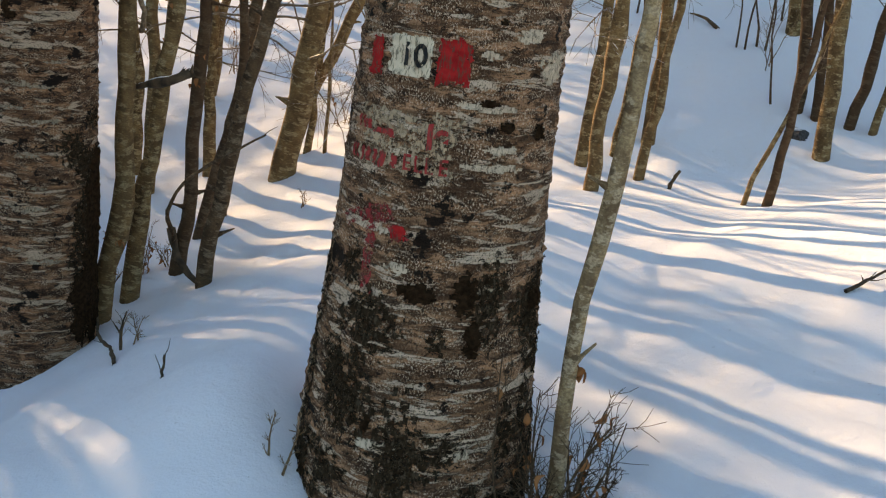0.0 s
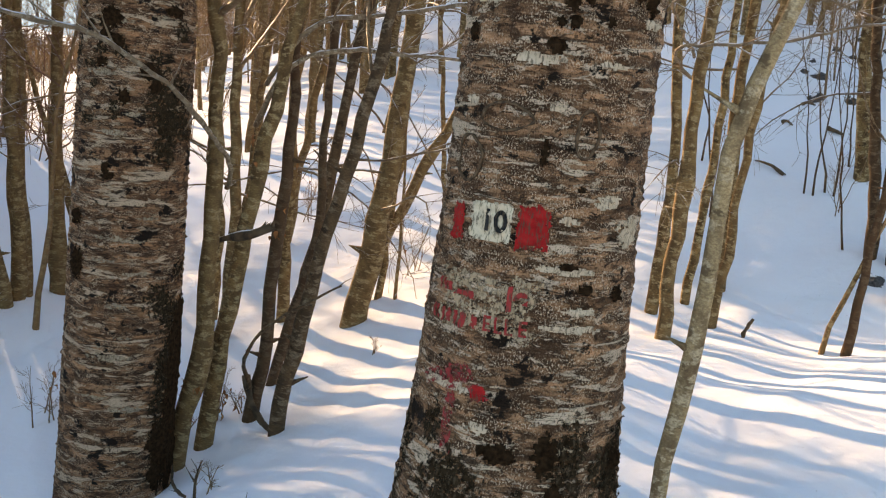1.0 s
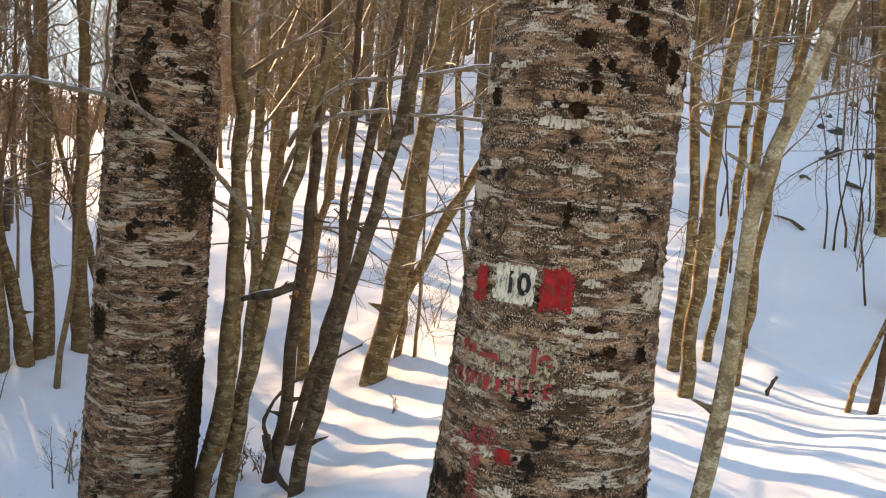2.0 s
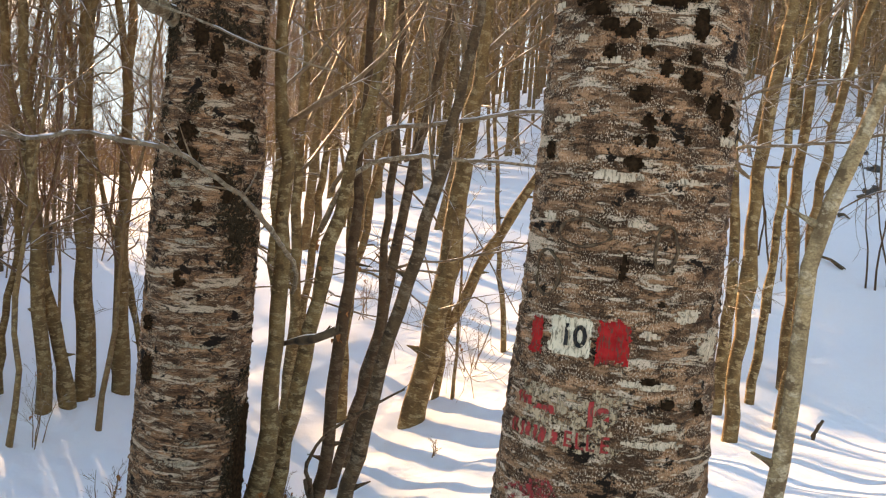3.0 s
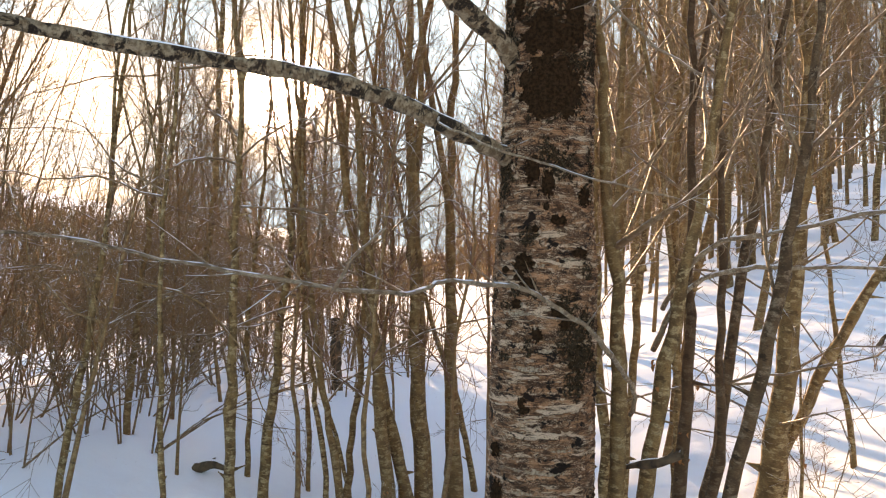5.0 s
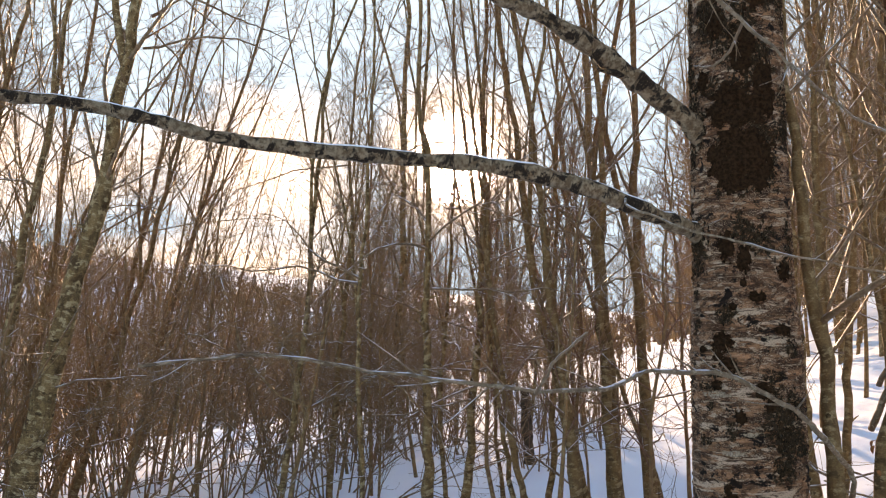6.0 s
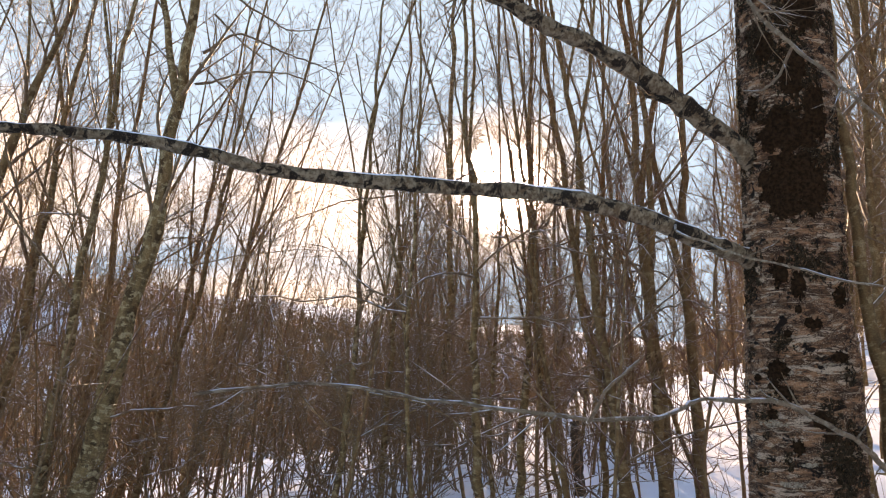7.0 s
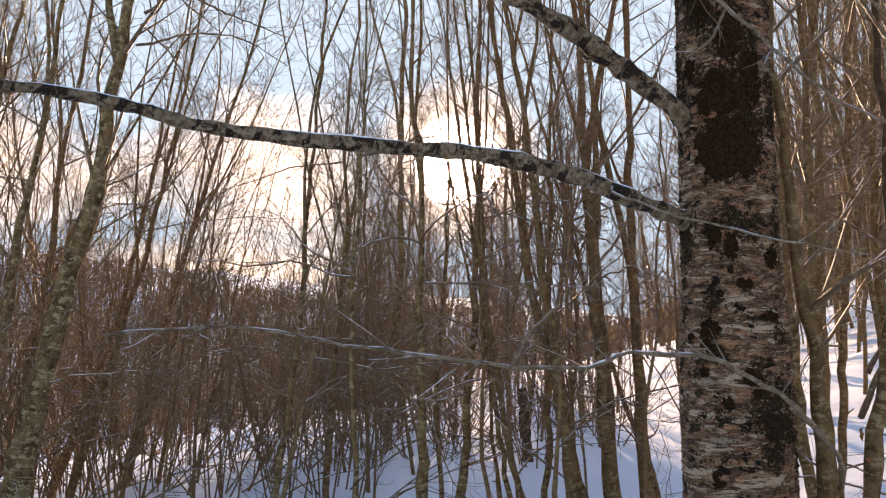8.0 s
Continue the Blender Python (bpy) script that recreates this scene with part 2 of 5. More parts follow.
def plain(name, a, b, scale, rough=0.8, bump=0.3):
    k = Nodes(name, rough, 0.2)
    v = k.coord("Object")
    t = k.noise(v, scale, 5, 0.6)
    return k.done(k.mix(k.step(t, 0.3, 0.7), a, b), t, bump, 0.01)


SNOW = snow_material()
SNOW_CAP = plain("lying_snow", (0.84, 0.86, 0.90), (0.90, 0.91, 0.93), 30, 0.55)
ROCK = plain("rock", (0.035, 0.033, 0.032), (0.12, 0.115, 0.11), 6, 0.9, 0.8)
DEAD_LEAF = plain("dead_leaf", (0.26, 0.085, 0.026), (0.40, 0.155, 0.055), 25, 0.6)
ROTTEN = plain("rotten_wood", (0.045, 0.030, 0.020), (0.15, 0.10, 0.06), 14, 0.9, 0.8)


def paint(name, a, b, gap, rough=0.8, spec=0.15):
    """Old paint on bark, cracked upright so that the bark shows between."""
    k = Nodes(name, rough, spec)
    v = k.coord("UV", (1, 1, 1))
    t = k.noise(v, 40, 4)
    crack = k.step(k.noise(k.coord(source=v, scale=(4.5, 1, 1)), 42, 4, 0.65), 0.50, 0.60)
    worn = k.step(k.noise(v, 55, 5, 0.7), gap, gap + 0.08)
    c = k.mix(k.step(t, 0.3, 0.7), a, b)
    c = k.mix(k.math("MULTIPLY", crack, 0.75), c, (0.10, 0.07, 0.045))
    tr = k.n.new("ShaderNodeBsdfTransparent")
    ms = k.n.new("ShaderNodeMixShader")
    out = k.n["Material Output"]
    mat = k.done(c, crack, 0.4, 0.004)
    k.l.new(worn, ms.inputs[0])
    k.l.new(k.bsdf.outputs[0], ms.inputs[1])
    k.l.new(tr.outputs[0], ms.inputs[2])
    k.l.new(ms.outputs[0], out.inputs["Surface"])
    return mat


PAINT_WHITE = paint("paint_white", (0.68, 0.54, 0.37), (0.78, 0.65, 0.47), 0.70)
PAINT_RED = paint("paint_red", (0.36, 0.010, 0.010), (0.52, 0.022, 0.020), 0.62)
PAINT_RED_OLD = paint("paint_red_old", (0.40, 0.028, 0.028), (0.48, 0.06, 0.05), 0.60)
PAINT_RED_FAINT = paint("paint_red_faint", (0.33, 0.024, 0.026), (0.40, 0.055, 0.05), 0.47)
PAINT_BLACK = paint("paint_black", (0.012, 0.012, 0.012), (0.03, 0.03, 0.03), 0.72)


# ---- building blocks ----
def mesh_of(name, verts, faces, material, smooth=True, uvs=None):
    me = bpy.data.meshes.new(name)
    co = np.asarray([tuple(v) for v in verts] if not isinstance(verts, np.ndarray) else verts, dtype=np.float32)
    if isinstance(faces, np.ndarray):
        me.vertices.add(len(co))
        me.vertices.foreach_set("co", co.ravel())
        me.loops.add(faces.size)
        me.loops.foreach_set("vertex_index", faces.astype(np.int32).ravel())
        me.polygons.add(len(faces))
        me.polygons.foreach_set("loop_start", np.arange(0, faces.size, faces.shape[1], dtype=np.int32))
        me.update(calc_edges=True)
    else:
        me.from_pydata(co.tolist(), [], faces)
    if uvs is not None:
        layer = me.uv_layers.new(name="UVMap")
        idx = np.empty(len(me.loops), dtype=np.int32)
        me.loops.foreach_get("vertex_index", idx)
        layer.data.foreach_set("uv", np.asarray(uvs, dtype=np.float32)[idx].ravel())
    me.materials.append(material)
    me.polygons.foreach_set("use_smooth", [smooth] * len(me.polygons))
    me.update()
    return me


def part(name, me, parent, label=""):
    ob = new(name, me)
    ob.parent = parent
    return tagged(ob, label=label)


class Tubes:
    """Collects tapering tubes into one mesh, with UVs in metres."""

    def __init__(self):
        self.lines, self.count = {}, 0

    def add(self, pts, radii, sides, cap=True):
        self.lines.setdefault((len(pts), sides), []).append((pts, radii))
        self.count += len(pts) * sides

    def mesh(self, name, material, smooth=True):
        vs, fs, us, o = [], [], [], 0
        for (n, sides), rows in self.lines.items():
            pts = np.array([r[0] for r in rows], float)
            rad = np.array([r[1] for r in rows], float)
            d = np.gradient(pts, axis=1) if n > 2 else np.repeat(pts[:, 1:] - pts[:, :1], 2, axis=1)
            d /= np.linalg.norm(d, axis=2, keepdims=True) + 1e-9
            steep = np.abs(d[:, :1, 1:2]) < 0.9
            ref = np.where(steep, np.array([0.0, 1.0, 0.0]), np.array([1.0, 0.0, 0.0]))
            a = np.cross(d, np.broadcast_to(ref, d.shape))
            a /= np.linalg.norm(a, axis=2, keepdims=True) + 1e-9
            b = np.cross(d, a)
            ang = np.linspace(0, 2 * math.pi, sides, endpoint=False)
            ring = np.cos(ang)[:, None] * a[:, :, None] + np.sin(ang)[:, None] * b[:, :, None]
            m = len(rows)
            vs.append((pts[:, :, None] + rad[:, :, None, None] * ring).reshape(-1, 3))
            run = np.concatenate([np.zeros((m, 1)), np.cumsum(np.linalg.norm(np.diff(pts, axis=1), axis=2), axis=1)], 1)
            u = np.abs(ang - math.pi)[None, None] * rad.mean(1)[:, None, None]
            v = run[:, :, None] + (np.arange(m) * 0.137)[:, None, None]
            us.append(np.stack(np.broadcast_arrays(u + 0 * v, v + 0 * u), -1).reshape(-1, 2))
            t, i, j = np.meshgrid(np.arange(m), np.arange(n - 1), np.arange(sides), indexing="ij")
            k, base = (j + 1) % sides, o + t * n * sides
            fs.append(np.stack([base + i * sides + j, base + i * sides + k, base + (i + 1) * sides + k, base + (i + 1) * sides + j], -1).reshape(-1, 4))
            o += m * n * sides
        return mesh_of(name, np.concatenate(vs), np.concatenate(fs), material, smooth, np.concatenate(us))


def bend(start, way, length, n, rng, curl=0.12, rise=0.25):
    """A wandering line from start along way that turns slowly upwards."""
    pts, p, d = [np.array(start, float)], np.array(start, float), np.array(way, float)
    d /= np.linalg.norm(d)
    for _ in range(n - 1):
        d = d + rng.normal(0, curl, 3) + np.array([0, 0, rise / n])
        d /= np.linalg.norm(d)
        p = p + d * length / (n - 1)
        pts.append(p)
    return np.array(pts)


def side_way(d, rng, spread):
    """A way that leaves d at about spread radians to a random side."""
    d = d / np.linalg.norm(d)
    a = np.cross(d, rng.normal(0, 1, 3))
    a /= np.linalg.norm(a) + 1e-9
    return d * math.cos(spread) + a * math.sin(spread)


def twigs(t, pts, rad, rng, n, length, depth, sides=3, fine=0.0016):
    """Side shoots along a branch, and shoots on those."""
    run = np.linspace(0, 1, len(pts))
    for _ in range(n):
        s = rng.uniform(0.2, 1.0)
        p = np.array([np.interp(s, run, pts[:, k]) for k in range(3)])
        i = min(int(s * (len(pts) - 1)), len(pts) - 2)
        d = side_way(pts[i + 1] - pts[i], rng, rng.uniform(0.5, 1.0))
        ln = length * rng.uniform(0.5, 1.2) * (1.1 - 0.6 * s)
        m = 4 if depth else 3
        q = bend(p, d, ln, m, rng, 0.16, 0.3)
        r0 = max(fine, np.interp(s, run, rad) * 0.55)
        rr = np.linspace(r0, fine * 0.7, m)
        t.add(q, rr, sides, False)
        if depth:
            twigs(t, q, rr, rng, max(2, int(n * 0.6)), length * 0.5, depth - 1, sides, fine)


def stem_line(height, lean, bow, rng, wiggle, step=0.22, h_bow=2.2):
    """The axis of a stem that leans, bows over its lower part, and straightens above."""
    n = max(6, int(height / step))
    h = np.linspace(0, height, n)
    low = np.minimum(h, h_bow)
    way = np.array([lean[0], lean[1]])
    size = np.linalg.norm(way) + 1e-9
    u = size * low + bow * low ** 2 + (h - low) * np.clip((size + 2 * bow * h_bow), -0.35, 0.5) * 0.75
    pts = np.zeros((n, 3))
    off = (way / size)[None] * u[:, None]
    pts[:, :2] = off
    pts[:, 2] = h
    wob = np.cumsum(rng.normal(0, wiggle, (n, 2)), axis=0)
    wob -= np.outer(np.linspace(0, 1, n), wob[-1])
    pts[:, :2] += wob
    return pts


def grow(seed, height, radius, lean=(0.0, 0.0), bow=0.0, clear=1.8, branches=22, fullness=3, depth=1, sides=10, wiggle=0.012, reach=0.24, fine=0.0022, low=0, b_sides=4, b_pts=6, step=0.22, forks=0, taper=0.0, stubs=0):
    """Meshes of a bare young tree: trunk and crown."""
    rng = np.random.default_rng(seed)
    line = stem_line(height, lean, bow, rng, wiggle, step)
    n = len(line)
    frac = np.linspace(0, 1, n)
    rad = radius * (1.12 * np.exp(-frac * 40) * 0.16 + 1.0 - 0.88 * frac ** 0.9)
    if taper:                                                   # thick low down, thin soon above
        rad = radius * (1.12 * np.exp(-frac * 40) * 0.16 + 0.12 + 0.88 * np.exp(-(frac * height / taper) ** 1.6))
    bumps = rng.normal(0, 0.075, n)
    bumps[1:-1] = 0.3 * bumps[:-2] + 0.5 * bumps[1:-1] + 0.3 * bumps[2:]
    rad *= 1 + bumps + 0.22 * (rng.uniform(0, 1, n) > 0.95)
    rad = np.maximum(rad, 0.004)
    line[0, 2] -= 0.15
    trunk, crown = Tubes(), Tubes()
    trunk.add(line, rad, sides)
    for k in range(stubs):                                      # short dead stubs and knots
        s = rng.uniform(0.02, 0.45)
        p = np.array([np.interp(s, frac, line[:, j]) for j in range(3)])
        az, r = rng.uniform(0, 2 * math.pi), float(np.interp(s, frac, rad))
        d = np.array((math.cos(az), math.sin(az), rng.uniform(-0.1, 0.7)))
        ln = rng.uniform(0.015, 0.09)
        trunk.add([p + d * r * 0.6, p + d * (r + 0.3 * ln), p + d * (r + ln)], [r * 0.42 + 0.003, r * 0.2 + 0.002, 0.003], 5)
    for k in range(forks):                                      # a second leader parts from the stem
        i = int(n * rng.uniform(0.22, 0.5))
        az = rng.uniform(0, 2 * math.pi)
        ln = (height - line[i, 2]) * rng.uniform(0.55, 0.8)
        q = bend(line[i], (0.24 * math.cos(az), 0.24 * math.sin(az), 1.0), ln, 14, rng, 0.06, 0.5)
        rr = np.linspace(rad[i] * rng.uniform(0.5, 0.8), 0.005, 14)
        trunk.add(q, rr, max(5, sides - 4))
        twigs(crown, q, rr * 0.7, rng, 9, ln * 0.3, 1, 3, fine)
    for k in range(branches):
        s = (clear / height) + (0.98 - clear / height) * (k + rng.uniform(0, 1)) / branches
        p = np.array([np.interp(s, frac, line[:, j]) for j in range(3)])
        az = rng.uniform(0, 2 * math.pi)
        el = rng.uniform(0.5, 1.2)
        d = (math.cos(az) * math.cos(el), math.sin(az) * math.cos(el), math.sin(el))
        ln = height * reach * rng.uniform(0.5, 1.15) * (1.15 - 0.85 * s)
        r0 = np.interp(s, frac, rad) * rng.uniform(0.3, 0.55)
        q = bend(p, d, ln, b_pts, rng, 0.13, 0.5)
        rr = np.linspace(r0, fine, b_pts)
        crown.add(q, rr, b_sides, False)
        twigs(crown, q, rr, rng, fullness + int(ln * 2), ln * 0.45, depth, 3, fine)
    for k in range(low):                                        # long low boughs that reach out and droop
        s = rng.uniform(0.7, 3.0) / height
        p = np.array([np.interp(s, frac, line[:, j]) for j in range(3)])
        az = rng.uniform(0, 2 * math.pi)
        ln = rng.uniform(0.9, 2.2)
        q = bend(p, (math.cos(az), math.sin(az), rng.uniform(0.05, 0.5)), ln, 10, rng, 0.20, -0.75)
        rr = np.linspace(0.009, 0.0020, 10)
        crown.add(q, rr, 4, False)
        twigs(crown, q, rr, rng, 7, 0.5, 1, 3, 0.0016)
    return trunk, crown


def tree_thing(name, trunk, crown, bark, twig_bark, x, y, label, category="tree", group="", sink=0.0):
    ob = new(name)
    ob.location = (x, y, snow_z(x, y) - sink)
    part("trunk", trunk.mesh("trunk", bark), ob)
    if crown is not None and crown.count:
        part("crown", crown.mesh("crown", twig_bark), ob)
    return tagged(ob, label, category, group)


# ---- the ground: one sheet of snow ----
def hump(x, y, cx, cy, sx, sy, turn=0.0):
    """A smooth swelling of height 1 round (cx, cy)."""
    c, s = math.cos(turn), math.sin(turn)
    u, v = (x - cx) * c + (y - cy) * s, (y - cy) * c - (x - cx) * s
    return math.exp(-0.5 * ((u / sx) ** 2 + (v / sy) ** 2))


def soft(v, w):
    """A ramp that starts gently at 0."""
    return w * math.log1p(math.exp(min(v / w, 40.0)))


def rise(v):
    """A step from 0 to 1, gentle at both ends."""
    return 1.0 / (1.0 + math.exp(-max(-40.0, min(40.0, v))))


def shoulder(x, y):
    """The hillside is full ahead and sinks away round its left flank."""
    az = math.degrees(math.atan2(-x, max(y, 0.1)))
    return 0.06 + 0.94 * rise((13.0 - az) / 4.2)


def ground_z(x, y):
    """The height of the snow, without its fine relief."""
    up = y + 0.35 * x - 7.6                      # the hillside that climbs ahead
    z = -0.05 + (0.19 * soft(up, 1.2) - 0.10 * soft(up - 34.0, 8.0) - 0.085 * soft(up - 110.0, 20.0)) * shoulder(x, y)
    bank = y + 0.35 * x - 7.0                    # a steeper bank that faces away from the sun
    z += 0.23 * (soft(bank, 0.5) - soft(bank - 5.5, 1.2)) * rise((x - 0.95 - 0.03 * y) / 0.22)
    knee = 0.81 * (x - 1.4) - 0.586 * (y - 4.2)  # the near slope that faces the sun
    z += 0.27 * (soft(knee, 0.14) - soft(knee - 2.5, 0.8)) * rise((x - 0.38) / 0.12)
    z -= 0.16 * (soft(-x - 9.0 - 0.25 * y, 2.5) - soft(-x - 30.0 - 0.25 * y, 6.0))   # the gully beside it
    z -= 0.035 * (soft(-x - 2.0, 1.0) - soft(-x - 30.0, 6.0))
    z += 5.5 * hump(x, y, -150.0, 118.0, 120.0, 42.0, 0.9) + 3.0 * hump(x, y, -330.0, 120.0, 160.0, 90.0)
    z -= 0.52 * hump(x, y, -1.25, 5.40, 0.90, 1.90)
    z -= 0.66 * hump(x, y, -2.15, 3.1, 0.60, 0.80) + 0.13 * hump(x, y, -1.2, 4.0, 0.55, 0.50) + 0.12 * hump(x, y, -1.5, 3.1, 0.45, 0.50)
    z -= 0.74 * hump(x, y, -3.40, 5.90, 1.15, 2.20)
    z += 0.10 * hump(x, y, -3.35, 6.15, 0.50, 0.40)
    z -= 0.42 * hump(x, y, 0.15, 1.2, 1.1, 1.05)
    z += 0.22 * hump(x, y, -0.42, 2.25, 0.22, 0.40)
    z -= 0.12 * hump(x, y, 2.0, 5.6, 1.2, 0.8)
    z -= 0.07 * (soft(-y - 0.5, 1.0) - soft(-y - 40.0, 9.0))
    return z


def snow_z(x, y):
    """The snow with its drifts and dimples."""
    d = math.hypot(x, y)
    z = ground_z(x, y)
    z += 0.035 * noise.noise((x * 0.7, y * 0.7, 3.0)) * min(1.0, d / 3.0)
    z += 0.030 * noise.noise((x * 1.9 + 5, y * 1.9, 9.0)) * min(1.0, d / 2.5)
    if d < 30:
        z += 0.014 * noise.noise((x * 5.3, y * 5.3, 1.0)) + 0.012 * noise.noise((x * 3.1, y * 3.1, 21.0)) * min(1.0, d / 5.0)
    z += 0.05 * noise.noise((x * 6.5, y * 6.5, 31.0)) * hump(x, y, -3.2, 5.7, 0.8, 0.9)
    if d > 8:
        z += 0.22 * noise.noise((x * 0.23, y * 0.23, 5.0)) * min(1.0, (d - 8) / 14.0)
        z += 0.10 * noise.noise((x * 0.8, y * 0.8, 15.0)) * min(1.0, (d - 8) / 10.0)
    if d > 40:
        z += 1.5 * noise.noise((x * 0.03, y * 0.03, 8.0)) * min(1.0, (d - 40) / 60.0)
    return z


def build_ground():
    az = np.r_[np.arange(-36, 84, 0.28), np.arange(84, 324, 3.0)]
    rings = [0.0, 0.25]
    while rings[-1] < 1500:
        rings.append(rings[-1] * (1.018 if rings[-1] < 25 else 1.05) + 0.012)
    verts, na = [], len(az)
    ca, sa = np.cos(np.radians(az)), np.sin(np.radians(az))
    for r in rings:
        for c, s in zip(ca, sa):
            x, y = -s * r, c * r
            verts.append((x, y, snow_z(x, y)))
    i, j = np.meshgrid(np.arange(len(rings) - 1), np.arange(na), indexing="ij")
    k = (j + 1) % na
    faces = np.stack([i * na + j, (i + 1) * na + j, (i + 1) * na + k, i * na + k], -1).reshape(-1, 4)
    ob = new("ground", mesh_of("ground", verts, faces, SNOW))
    return tagged(ob, "deep white snow over a wooded slope, streaked with shadows", "snow", kind="structure")


build_ground()


# ---- the two old beeches ----
def old_trunk(profile, top, seed, lumps, zs_fine):
    """A thick trunk as verts, faces, UVs, with a function that gives its surface at an angle and a height."""
    zp, rp = [p[0] for p in profile], [p[1] for p in profile]

    def surface(theta, z, out=0.0, fine=True):
        r = float(np.interp(z, zp, rp))
        c, s = math.sin(theta), -math.cos(theta)
        q = (c * 1.6 + seed, s * 1.6, z * 1.1)
        r *= 1 + lumps * noise.noise(q) + 0.5 * lumps * noise.noise((c * 4 + seed, s * 4, z * 3))
        if seed < 5 and z < 0.25:                               # root flare
            r *= 1 + 0.25 * (0.25 - z) * max(0.0, math.sin(theta * 3 + seed))
        if fine:
            a = theta * 0.25
            ridge = noise.fractal((a * 16 + seed, z * 60, seed), 0.6, 2.0, 4)
            knots = noise.noise((a * 34, z * 44, seed + 7))
            crust = noise.noise((a * 120, z * 120, seed + 2))
            flake = noise.noise((a * 60 + seed, z * 52, seed + 31))
            r += 0.0048 * ridge + 0.0055 * max(0.0, knots) + 0.0020 * crust + 0.022 * max(0.0, flake - 0.34)
        return Vector((c * (r + out), s * (r + out), z))

    n = 156
    zs = list(np.arange(zs_fine[0], zs_fine[1], 0.0100)) + list(np.linspace(zs_fine[1] + 0.15, top, 24))
    verts, uvs = [], []
    for z in zs:
        for j in range(n):
            th = 2 * math.pi * j / n - math.pi
            verts.append(surface(th, z))
            uvs.append((abs(th) * 0.25 if abs(th) > 2.6 else th * 0.25, z))
    i, j = np.meshgrid(np.arange(len(zs) - 1), np.arange(n), indexing="ij")
    k = (j + 1) % n
    faces = np.stack([i * n + j, i * n + k, (i + 1) * n + k, (i + 1) * n + j], -1).reshape(-1, 4)
    return verts, faces, uvs, surface


MAIN_XY, SECOND_XY = (0.075, 2.2), (-1.63, 3.9)
BASE_MAIN, BASE_SECOND = 0.0, -0.75

mv, mf, muv, main_surface = old_trunk([(-0.5, 0.36), (-0.1, 0.305), (0.43, 0.264), (0.93, 0.238), (1.41, 0.228), (1.8, 0.226), (4.0, 0.20), (9.0, 0.12), (13.0, 0.04)], 13.0, 2.0, 0.025, (-0.4, 2.3))
main_tree = tagged(new("old_beech"), "thick old beech with rough mossy bark and a painted trail mark", "tree", "old beeches")
main_tree.location = (*MAIN_XY, 0.0)
part("trunk", mesh_of("trunk", mv, mf, BARK_MAIN, True, muv), main_tree, "grey-brown bark with pale plates and dark moss")

sv, sf, suv, second_surface = old_trunk([(-1.3, 0.28), (-0.75, 0.258), (-0.4, 0.246), (0.3, 0.242), (1.3, 0.236), (1.6, 0.212), (2.3, 0.205), (3.2, 0.20), (4.5, 0.17), (9.0, 0.10), (12.0, 0.04)], 12.0, 11.0, 0.030, (-1.1, 3.2))
second_tree = tagged(new("old_beech"), "old beech with blotched bark and a long snowy bough", "tree", "old beeches")
second_tree.location = (*SECOND_XY, 0.0)
part("trunk", mesh_of("trunk", sv, sf, BARK_SECOND, True, suv), second_tree, "brown bark with dark moss blotches")


def limb(parent, origin, pts, r0, r1, material, seed, name="branch", label="", twig_n=6, twig_len=0.35, depth=1, sides=8, snow=False, wig=0.008, fine=0.0018):
    """A branch through a few places, with its shoots; snow lies along its top."""
    rng = np.random.default_rng(seed)
    p = np.array(pts, float) - np.array(origin)
    s = np.r_[0, np.cumsum(np.linalg.norm(np.diff(p, axis=0), axis=1))]
    n = max(8, int(s[-1] / 0.05))
    run = np.linspace(0, s[-1], n)
    line = np.stack([np.interp(run, s, p[:, k]) for k in range(3)], 1)
    for _ in range(3):                                          # rounds the corners
        line[1:-1] = 0.25 * line[:-2] + 0.5 * line[1:-1] + 0.25 * line[2:]
    wob = np.cumsum(rng.normal(0, wig, (n, 3)), axis=0)
    wob -= np.outer(np.linspace(0, 1, n), wob[-1])
    line += wob
    rad = np.linspace(r0, r1, n) * (1 + rng.normal(0, 0.09, n) + 0.05 * np.sin(run * 17.0 + seed))
    t = Tubes()
    t.add(line, rad, sides)
    ob = part(name, t.mesh(name, material), parent, label)
    if twig_n:
        t = Tubes()
        twigs(t, line, rad, rng, twig_n, twig_len, depth, 3, fine)
        spray = new("twig_spray", t.mesh("twig_spray", material))
        spray.parent = ob if parent.parent is None else parent
        tagged(spray, kind="stuff")
    if snow:
        step = max(4, n // 26)
        i = 0
        while i < n - 4:                                        # broken lengths of lying snow
            j = min(n, i + int(rng.integers(step, step * 4)))
            seg = line[i:j].copy()
            if len(seg) > 3:
                rr = rad[i:j] * 0.34 * np.sin(np.linspace(0.25, math.pi - 0.25, len(seg))) ** 0.5
                seg[:, 2] += rad[i:j] * 0.84
                c = Tubes()
                c.add(seg, rr, 6)
                part("snow_strip", c.mesh("snow_strip", SNOW_CAP), ob, "thin white lying snow")
            i = j + int(rng.integers(0, step * 2))
    return ob


